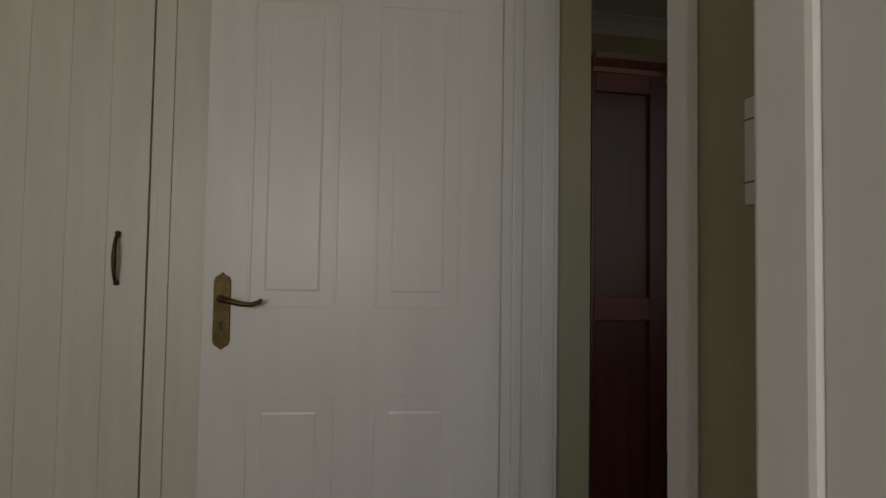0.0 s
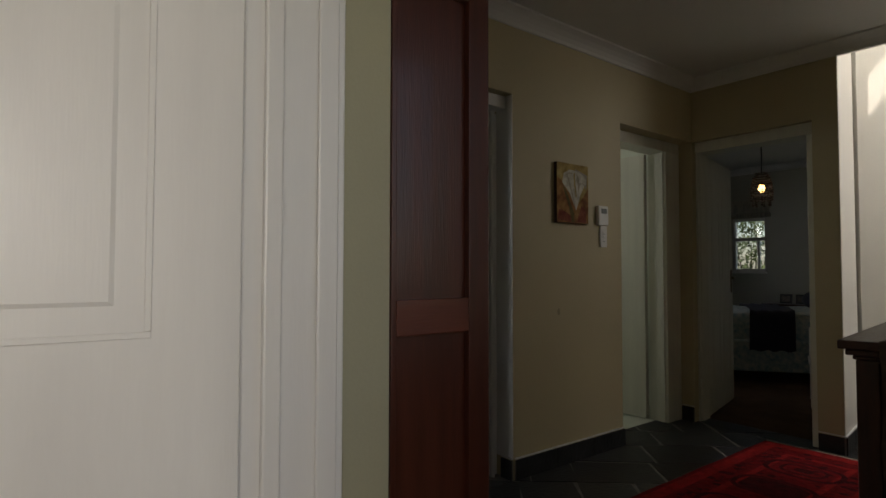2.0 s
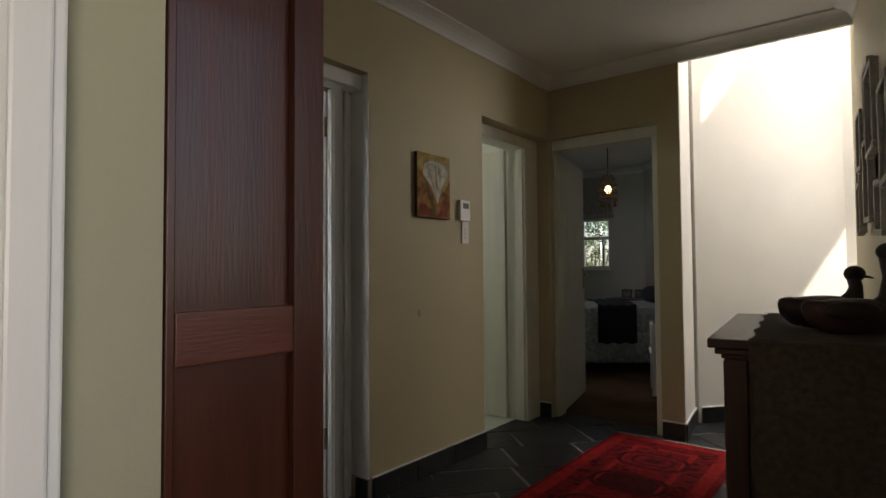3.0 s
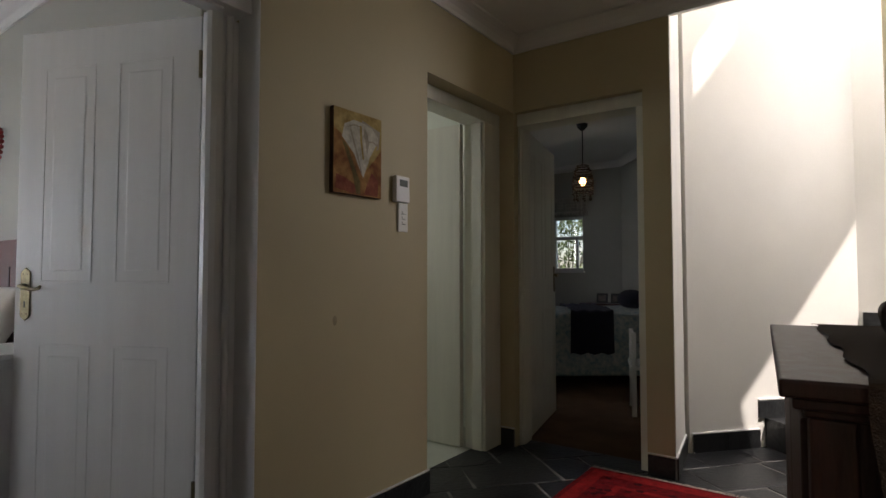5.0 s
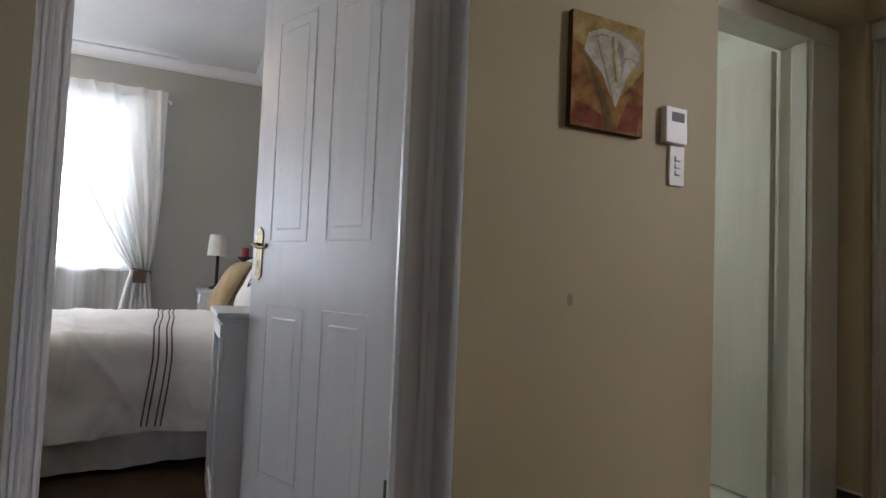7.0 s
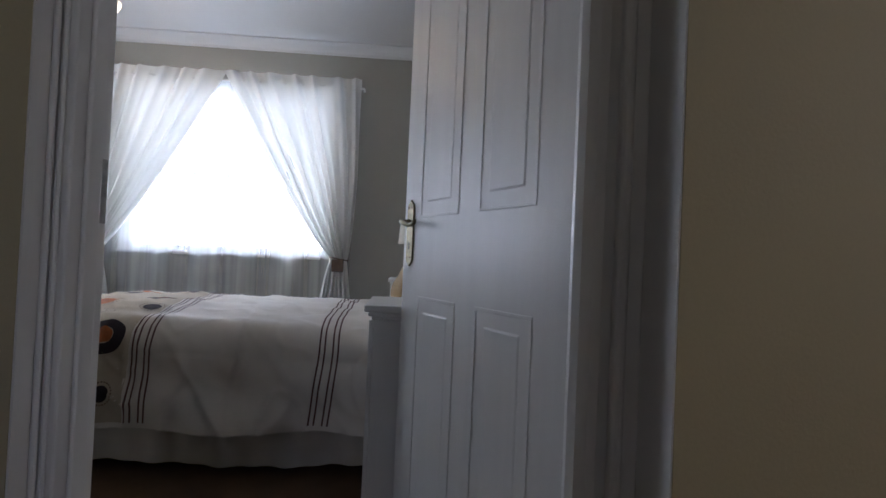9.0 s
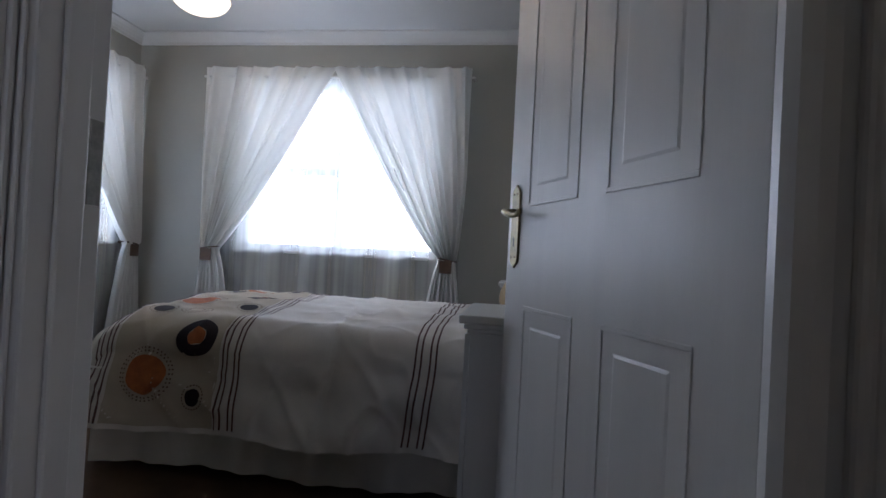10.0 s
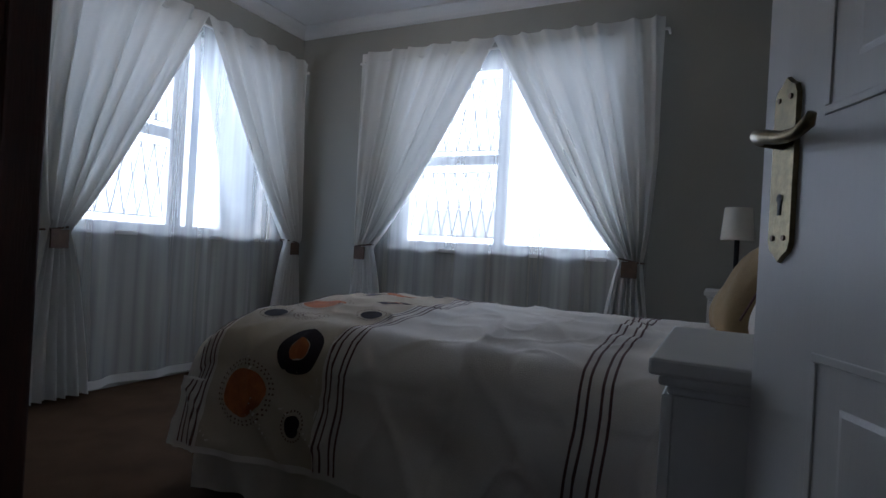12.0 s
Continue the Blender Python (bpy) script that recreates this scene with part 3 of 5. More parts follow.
def leaf_pose(hx, hy, ex, ey):
    """The leaf's pose from its hinge to its free edge."""
    return pose(hx, hy, 0, 0, 0, math.degrees(math.atan2(hy - ey, hx - ex)))


panel_door("door_1", "white moulded four-panel bedroom door standing open", leaf_pose(-0.200, 2.254, -0.932, 1.934), width=0.799, zc=1.006)
for z in (0.25, 1.8):
    solid("door_hinge", tube(bmesh.new(), [(-0.188, 2.232, z), (-0.188, 2.232, z + 0.1)], 0.007, 10), BRASS, "slim brass hinge on the white door frame", "hinge", group="door hinges")
panel_door("door_2", "plain pale cream bathroom door standing open", leaf_pose(-0.265, 4.055, -1.0, 4.03), width=0.735, mat=CREAM, panels=False)
panel_door("door_3", "white painted far bedroom door standing open", leaf_pose(-0.022, 4.485, -0.195, 5.262), width=0.79, mat=CREAM, levers=(1,))
panel_door("door_4", "white moulded four-panel door folded back on the cupboards", leaf_pose(1.349, 0.435, 1.274, -0.360), width=0.798, brass=DIMBRASS)

# ---- first room: built-in cupboards, white corner post, switch ----
cup = thing("built_in_cupboard", "cream painted built-in cupboard with grooved doors", "cupboard", pose(1.185, 0.395, 0))
part("carcass", boxes((-0.64, -0.022, -3.38, 0.02, 0, 2.5)), CREAM, cup)
for i, (y0, y1) in enumerate(((-0.925, 0.015), (-1.445, -0.93), (-1.965, -1.45), (-2.49, -1.97), (-3.0, -2.495))):
    if i == 0:
        part("fixed_panel", boxes((-0.021, 0.0, y0, y1, 0.08, 2.48), (0.0005, 0.006, y0 + 0.02, y0 + 0.055, 0.08, 2.48), bev=0.0015), CREAM, cup)
        continue
    w = (y1 - y0) / 5
    d = part("cupboard_door", boxes(*[(-0.021, 0.0, y0 + k * w + 0.0002, y0 + (k + 1) * w - 0.0002, 0.08, 2.48) for k in range(5)], (-0.0215, -0.0015, y0, y1, 0.081, 2.479), bev=0.0009), CREAM, cup, "cream door with upright grooves")
    hy = y1 - 0.072
    bm = tube(bmesh.new(), [(0.004, hy, 1.11), (0.018, hy, 1.12), (0.026, hy, 1.145), (0.028, hy, 1.175), (0.026, hy, 1.205), (0.018, hy, 1.23), (0.004, hy, 1.24)], [0.007, 0.005, 0.006, 0.007, 0.006, 0.005, 0.007], 8)
    for z in (1.105, 1.245):
        lathe(bm, [(0.004, -0.003), (0.009, 0.0), (0.004, 0.006)], (0.006, hy, z), 10)
    part("handle", bm, BRONZE, d, "bowed dull bronze pull", smooth=True)
post = thing("white_wardrobe", "white painted wardrobe end beside the doorway", "wardrobe", pose(2.639, 0.175, 0))
part("side", boxes((0.0, 0.035, 0.0, 0.245, 0, 2.3), bev=0.004), PAINT, post)
part("front", boxes((0.0352, 0.62, 0.003, 0.245, 0, 2.3), bev=0.002), PAINT, post)

sw = thing("light_switch", "white square four-gang light switch plate", "light switch", pose(2.394, 0.425, 1.288))
part("plate", boxes((-0.058, 0.058, -0.009, -0.0005, -0.058, 0.058), bev=0.003), PLASTIC, sw)
for z in (0.033, -0.0345):
    part("cover_seam", boxes((-0.0575, 0.0575, -0.0098, -0.0092, z, z + 0.0015)), LCD, sw)
for x in (-0.022, 0.022):
    for z in (-0.017, 0.017):
        bm = bmesh.new()
        bmesh.ops.create_uvsphere(bm, u_segments=14, v_segments=8, radius=1, matrix=Matrix.Translation((x, -0.010, z)) @ Matrix.Rotation(radians(12 if z > 0 else -12), 4, "Y") @ Matrix.Diagonal((0.0135, 0.006, 0.011, 1)))
        part("rocker", bm, PLASTIC, sw, smooth=True)

# ---- hall things ----
# Tall cherry cupboard with its back to the partition; its panelled side faces the doorway.
cb = thing("tall_cupboard", "tall dark cherry wood cupboard with panelled sides", "cupboard", pose(0.315, 0.737, 0))
W, D, H = 0.98, 0.248, 1.772
part("carcass", boxes((0.012, W - 0.016, 0.0, D - 0.022, 0.06, H)), CHERRY, cb)
for s, x0, x1 in ((1, W - 0.0155, W), (-1, 0.0, 0.0115)):
    side = part("side_panel", boxes((x0, x1, D - 0.055, D - 0.001, 0.0, H - 0.001), (x0, x1, 0.0, 0.012, 0.0, H - 0.001), bev=0.002), CHERRY, cb)
    for z0, z1 in ((1.013, 1.083), (H - 0.06, H - 0.001), (0.0, 0.12)):
        part("rail", boxes((x0, x1, 0.0125, D - 0.0555, z0, z1), bev=0.002), CHERRY_H, side)
for x0, x1 in ((0.005, W / 2 - 0.002), (W / 2 + 0.002, W - 0.005)):
    d = part("cupboard_door", boxes((x0, x1, D - 0.021, D - 0.0015, 0.08, H - 0.02)), CHERRY, cb)
    part("door_stile", boxes((x0, x0 + 0.06, D - 0.0012, D + 0.006, 0.08, H - 0.02), (x1 - 0.06, x1, D - 0.0012, D + 0.006, 0.08, H - 0.02), bev=0.002), CHERRY, d)
bm = bmesh.new()
cprof = [(0, H + 0.05), (0, H - 0.004), (0.008, H - 0.002), (0.014, H + 0.012), (0.034, H + 0.024), (0.050, H + 0.034), (0.058, H + 0.05)]
sweep(bm, (-0.03, D), (W + 0.05, D), (0, 1), cprof)
sweep(bm, (W, 0.0), (W, D + 0.055), (1, 0), [(o * 0.45, z) for o, z in cprof])
box(bm, 0.0, W, 0.0, D, H + 0.0005, H + 0.05)
part("cornice", bm, CHERRY_H, cb, "stepped cherry wood cornice")
part("plinth", boxes((0.02, W - 0.02, 0.01, D - 0.01, 0.0, 0.059)), DARKWOOD, cb)

# Painting of a lily, thermostat, small switch.
pic = thing("painting", "unframed canvas of a white lily on ochre and rust", "painting", pose(0.0, 2.832, 1.596))
part("canvas", boxes((0.0008, 0.0245, -0.145, 0.145, -0.178, 0.178), bev=0.002), CANVAS_EDGE, pic)


def patch(pts, x, bulge=0.0):
    bm = bmesh.new()
    bm.faces.new([bm.verts.new((x, a, b)) for a, b in pts])
    bmesh.ops.triangulate(bm, faces=bm.faces)
    return bm


def paintmix(name, c1, c2, sc=9.0):
    return material(name, c1, 0.75, vary=0.3, scale=sc, grain=70, bump=0.5, tint=c2, spec=0.2)


P_OCHRE = paintmix("ochre_oil_paint", (0.46, 0.29, 0.07), (0.74, 0.56, 0.22), 14.0)
P_RUST = paintmix("rust_oil_paint", (0.34, 0.12, 0.04), (0.60, 0.33, 0.11), 16)
P_RED = paintmix("red_oil_paint", (0.34, 0.07, 0.045), (0.42, 0.15, 0.08), 20)
P_WHITE = paintmix("white_oil_paint", (0.70, 0.63, 0.46), (0.90, 0.86, 0.73), 16)
P_OLIVE = paintmix("olive_oil_paint", (0.20, 0.15, 0.05), (0.30, 0.22, 0.08), 14)
P_GREY = paintmix("grey_oil_paint", (0.50, 0.44, 0.34), (0.60, 0.53, 0.42), 14)
for nm, mat, x, pts in (
        ("ground", P_OCHRE, 0.0247, [(-0.144, -0.177), (0.144, -0.177), (0.144, 0.177), (-0.144, 0.177)]),
        ("rust_field", P_RUST, 0.0250, [(-0.144, -0.177), (0.144, -0.177), (0.144, 0.04), (0.10, -0.01), (0.05, -0.06), (-0.02, -0.02), (-0.10, 0.07), (-0.144, 0.09)]),
        ("red_flare", P_RED, 0.0253, [(-0.135, -0.16), (-0.03, -0.172), (0.0, -0.15), (-0.03, -0.13), (-0.08, -0.11), (-0.13, -0.10)]),
        ("red_flare", P_RED, 0.0253, [(0.035, -0.17), (0.12, -0.172), (0.125, -0.10), (0.08, -0.07), (0.05, -0.13)]),
        ("stem", P_OLIVE, 0.0254, [(-0.10, 0.05), (-0.07, 0.03), (0.01, -0.12), (0.012, -0.172), (-0.012, -0.172), (-0.03, -0.10)]),
        ("shade", P_GREY, 0.0256, [(0.02, 0.15), (0.135, 0.12), (0.125, 0.04), (0.06, 0.02), (0.0, 0.06)]),
        ("petal", P_WHITE, 0.0259, [(-0.10, 0.06), (-0.085, 0.115), (-0.03, 0.142), (0.03, 0.138), (0.085, 0.125), (0.116, 0.085), (0.10, 0.035), (0.065, -0.02), (0.045, -0.06), (0.028, -0.10), (0.010, -0.07), (-0.03, 0.0)]),
        ("throat", P_GREY, 0.0264, [(0.035, 0.12), (0.055, 0.095), (0.062, 0.05), (0.05, 0.0), (0.042, 0.05), (0.030, 0.085)]),
        ("rim", P_GREY, 0.0264, [(-0.08, 0.10), (-0.03, 0.125), (0.02, 0.118), (-0.03, 0.117)]),
        ("petal_line", P_GREY, 0.0266, [(-0.055, 0.10), (-0.046, 0.10), (-0.005, 0.0), (0.022, -0.085), (0.016, -0.085), (-0.018, 0.0)]),
        ("petal_line", P_OCHRE, 0.0267, [(0.005, 0.125), (0.016, 0.122), (0.020, 0.06), (0.032, -0.02), (0.024, -0.02), (0.008, 0.06)]),
        ("petal_fold", P_WHITE, 0.0268, [(0.045, 0.105), (0.09, 0.118), (0.122, 0.092), (0.118, 0.064), (0.085, 0.075), (0.062, 0.07)]),
        ("petal_line", P_GREY, 0.0269, [(0.058, 0.066), (0.086, 0.071), (0.117, 0.060), (0.112, 0.052), (0.085, 0.064), (0.060, 0.058)]),
        ("leaf_edge", P_OCHRE, 0.0262, [(0.105, 0.05), (0.118, 0.055), (0.09, 0.0), (0.06, -0.05), (0.065, -0.01)])):
    part(nm, patch(pts, x), mat, pic)
th = thing("thermostat", "white room thermostat with a grey display", "thermostat", pose(0.0, 3.128, 1.481))
part("housing", boxes((0.0008, 0.026, -0.049, 0.049, -0.061, 0.061), bev=0.004), PLASTIC, th)
part("display", boxes((0.0262, 0.0268, -0.024, 0.034, 0.012, 0.044), bev=0.0), LCD, th, "grey liquid crystal display")
part("flap", boxes((0.0262, 0.0276, -0.047, 0.047, -0.059, -0.002), bev=0.0006), PLASTIC, th)
s2 = thing("light_switch", "narrow white three-gang switch below the thermostat", "light switch", pose(0.0, 3.150, 1.350))
part("plate", boxes((0.0008, 0.010, -0.034, 0.034, -0.068, 0.068), bev=0.003), PLASTIC, s2)
for z in (-0.024, 0.0, 0.024):
    part("rocker", boxes((0.0102, 0.014, -0.012, 0.012, z - 0.007, z + 0.007), bev=0.0015), PLASTIC, s2)
    part("gap", boxes((0.0101, 0.0108, -0.013, 0.013, z - 0.0095, z - 0.0075)), LCD, s2)

bm = bmesh.new()
bmesh.ops.create_circle(bm, cap_ends=True, segments=14, radius=1, matrix=pose(0.0006, 2.725, 0.893) @ Matrix.Rotation(radians(90), 4, "Y") @ Matrix.Diagonal((0.021, 0.012, 1, 1)))
solid("wall_smudge", bm, material("grey_smudge", (0.40, 0.34, 0.21), 0.6, vary=0.2, scale=60, grain=200, bump=0.1), "small grey smudge on the beige hall wall", "stain")

# Dresser against the east wall, with runner and two carved ducks.
yaw_e = math.degrees(math.atan2(ed.y, ed.x)) - 90
DM = pose(1.642, 1.995, 0, 0, 0, yaw_e)
dr = thing("dresser", "dark reddish wooden dresser with a moulded top", "dresser", DM)
DW, DL = 0.43, 0.87
part("carcass", boxes((0.03, DW - 0.01, 0.03, DL - 0.03, 0.10, 0.895)), DARKWOOD, dr)
part("top", boxes((-0.015, DW, -0.015, DL + 0.015, 0.925, 0.95), bev=0.004), DARKWOOD, dr)
part("moulding", boxes((0.0, DW - 0.002, 0.0, DL, 0.908, 0.9245), bev=0.004), DARKWOOD, dr)
part("bead", boxes((0.014, DW - 0.004, 0.014, DL - 0.014, 0.8955, 0.9075), bev=0.004), DARKWOOD, dr)
for x in (0.02, DW - 0.075):
    for y in (0.02, DL - 0.075):
        part("corner_post", boxes((x, x + 0.055, y, y + 0.055, 0.0, 0.895), bev=0.004), DARKWOOD, dr)
for i in range(2):
    y0, y1 = 0.08 + i * 0.36, 0.08 + i * 0.36 + 0.35
    for z0, z1 in ((0.14, 0.38), (0.39, 0.63), (0.64, 0.88)):
        d = part("drawer", boxes((0.012, 0.0295, y0, y1, z0, z1), bev=0.004), DARKWOOD, dr)

RX0, RX1 = 0.085, DW + 0.001
ru = thing("table_runner", "coarse brown woven runner hanging over the dresser's end", "runner", DM)


def runner_fn(u, v):
    x = RX0 + (0.36) * u + 0.006 * math.sin(v * 40)
    s = v * 1.62
    wob = 0.0004 * math.sin(u * 90 + s * 47) + 0.0004 * math.sin(s * 230)
    if s < 0.47:
        return (x, -0.022 - 0.003 - wob - 0.008 * math.sin(u * 9) * (0.47 - s), 0.953 - (0.47 - s))
    return (x, min(-0.022 + (s - 0.47), DL + 0.02), 0.9545 + wob)


bm = bmesh.new()
grid(bm, runner_fn, 40, 420)
part("cloth", bm, RUNNER, ru, smooth=True)
bm = bmesh.new()
for i in range(34):
    x = RX0 + 0.005 + i * 0.0106
    tube(bm, [(x, -0.026, 0.486), (x + random.uniform(-.003, .003), -0.028, 0.455), (x + random.uniform(-.006, .006), -0.027, 0.42)], 0.0022, 5)
part("fringe", bm, RUNNER, ru, "knotted brown fringe")


def duck(label, m, mat, head_h, mat2):
    ob = thing("carved_duck", label, "duck ornament", m, group="carved ducks on the dresser")
    bm = bmesh.new()

    def body(u, v):
        a = 2 * math.pi * u
        t = v * 2 - 1
        r = max(0.0, 1 - abs(t) ** 2.4) ** 0.5
        tail = max(0, -t - 0.55)
        return (0.048 * r * math.cos(a), 0.125 * t, 0.047 + (0.046 * r * math.sin(a) if math.sin(a) > -0.6 else -0.0276 * r - 0.018 * r) + tail * 0.05)
    grid(bm, body, 24, 22, closed=True)
    part("body", bm, mat, ob, smooth=True)
    h = head_h
    bm = tube(bmesh.new(), [(0, 0.07, 0.06), (0, 0.098, 0.09), (0, 0.103, 0.09 + h * 0.5), (0, 0.095, 0.09 + h), (0, 0.10, 0.115 + h)], [0.03, 0.024, 0.017, 0.018, 0.012], 12)
    bmesh.ops.create_uvsphere(bm, u_segments=16, v_segments=10, radius=1, matrix=Matrix.Translation((0, 0.10, 0.10 + h)) @ Matrix.Diagonal((0.021, 0.03, 0.024, 1)))
    part("neck_and_head", bm, mat2, ob, smooth=True)
    bm = bmesh.new()
    grid(bm, lambda u, v: (0.012 * (1 - 0.3 * v) * math.cos(2 * math.pi * u), 0.122 + 0.028 * v, 0.094 + h - 0.006 * v + 0.006 * (1 - 0.6 * v) * math.sin(2 * math.pi * u)), 12, 4, closed=True)
    part("bill", bm, mat, ob, "flat wooden bill", smooth=True)
    for s in (-1, 1):
        bm = bmesh.new()
        bmesh.ops.create_uvsphere(bm, u_segments=14, v_segments=8, radius=1, matrix=Matrix.Translation((s * 0.040, -0.02, 0.062)) @ Matrix.Diagonal((0.014, 0.075, 0.026, 1)))
        part("wing", bm, mat2, ob, smooth=True)
    return ob


duck("dark carved wooden duck with a short neck on the runner", DM @ pose(0.245, 0.345, 0.957, 0, 0, -58), DUCKWOOD, 0.055, DUCKWOOD)
duck("reddish carved wooden duck with a tall neck on the runner", DM @ pose(0.305, 0.215, 0.957, 0, 0, -62), DUCKRED, 0.115, DUCKWOOD)

# Cluster of picture frames on the east wall.
WM = Matrix.Translation((E0.x, E0.y, 0)) @ Matrix.Rotation(math.atan2(ed.y, ed.x), 4, "Z")
fr = thing("picture_frame_cluster", "cluster of overlapping weathered grey photo frames", "picture frames", WM)
for i, (s, z, w, h, tilt) in enumerate(((3.22, 1.50, 0.16, 0.30, 2), (3.02, 1.72, 0.20, 0.28, -3), (2.98, 1.40, 0.15, 0.24, 4), (2.76, 1.86, 0.22, 0.30, 3), (2.74, 1.50, 0.22, 0.36, -2), (2.46, 1.74, 0.26, 0.34, 2), (2.46, 1.36, 0.22, 0.22, -3), (2.16, 1.6, 0.24, 0.36, 3))):
    lm = pose(s, 0.004 + 0.010 * (i % 3), z, 0, tilt, 0)
    f = part("frame", boxes((-w / 2, w / 2, 0, 0.028, h / 2 - 0.024, h / 2), (-w / 2, w / 2, 0, 0.028, -h / 2, -h / 2 + 0.024), (-w / 2, -w / 2 + 0.024, 0, 0.028, -h / 2 + 0.0242, h / 2 - 0.0242), (w / 2 - 0.024, w / 2, 0, 0.028, -h / 2 + 0.0242, h / 2 - 0.0242), bev=0.003), FRAMEGREY, fr)
    f.matrix_basis = lm
    part("photo", boxes((-w / 2 + 0.022, w / 2 - 0.022, 0.002, 0.010, -h / 2 + 0.022, h / 2 - 0.022)), PHOTO, f, "dark photograph")

# Rug with medallions, borders and fringe.
RX, RY, RW, RL = 0.535, 1.70, 0.77, 2.46
rg = thing("rug", "worn red oriental runner rug with dark medallions", "rug", pose(RX, RY, 0.0))
bm = bmesh.new()
grid(bm, lambda u, v: (u * RW, v * RL, 0.012 + 0.0015 * math.sin(v * 31 + u * 5)), 20, 50)
grid(bm, lambda u, v: (u * RW, v * RL, 0.0035), 2, 2)
part("field", bm, RUG, rg, smooth=True)
bm = bmesh.new()
for b0, b1 in ((0.03, 0.10), (0.20, 0.235)):
    for x0, x1, y0, y1 in ((b0, b1, b0, RL - b0), (RW - b1, RW - b0, b0, RL - b0), (b1, RW - b1, b0, b1), (b1, RW - b1, RL - b1, RL - b0)):
        grid(bm, lambda u, v: (x0 + (x1 - x0) * u, y0 + (y1 - y0) * v, 0.0155), 2, 30)
part("border", bm, RUG_LIGHT, rg, "brighter red border bands")
for i in range(5):
    cy = RL - 0.45 - i * 0.40
    bm = bmesh.new()
    pts = [(0.20 * math.copysign(abs(math.cos(a)) ** 0.7, math.cos(a)), 0.14 * math.copysign(abs(math.sin(a)) ** 0.7, math.sin(a))) for a in [2 * math.pi * k / 16 for k in range(16)]]
    ring = [[bm.verts.new((RW / 2 + p * s, cy + q * s, 0.0158)) for p, q in pts] for s in (1.0, 0.86, 0.60, 0.5, 0.25)]
    for a, b in ((0, 1), (2, 3)):
        for k in range(16):
            bm.faces.new((ring[a][k], ring[a][(k + 1) % 16], ring[b][(k + 1) % 16], ring[b][k]))
    bm.faces.new(ring[4])
    part("medallion", bm, RUG_DARK, rg, "dark octagonal medallion")
    bm = bmesh.new()
    bm.faces.new([bm.verts.new((RW / 2 + p * 0.82, cy + q * 0.82, 0.0153)) for p, q in pts])
    part("medallion_field", bm, RUG_DARK if i % 2 else RUG, rg)
bm = bmesh.new()
for k in range(200):
    x, y, s = random.uniform(0.11, 0.19), random.uniform(0.1, RL - 0.1), random.uniform(0.008, 0.022)
    if k % 2:
        x = RW - x
    if k % 5 == 0:
        x = random.uniform(0.25, RW - 0.25)
    bm.faces.new([bm.verts.new((x + s * math.cos(a) * 1.2, y + s * math.sin(a), 0.0151 + 0.0004 * (k % 3))) for a in (0.3, 1.5, 2.9, 4.2, 5.3)])
tagged(part("motifs", bm, RUG_DARK, rg, "small dark woven motifs"), kind="stuff")
for y, s in ((RL, 1), (0, -1)):
    bm = bmesh.new()
    for k in range(110):
        x = (k + 0.5) / 110 * RW
        tube(bm, [(x, y, 0.011), (x + random.uniform(-.004, .004), y + s * 0.02, 0.010), (x + random.uniform(-.01, .01), y + s * random.uniform(0.035, 0.05), 0.0045)], 0.0026, 4)
    part("fringe", bm, FRINGE, rg, "cream wool fringe")

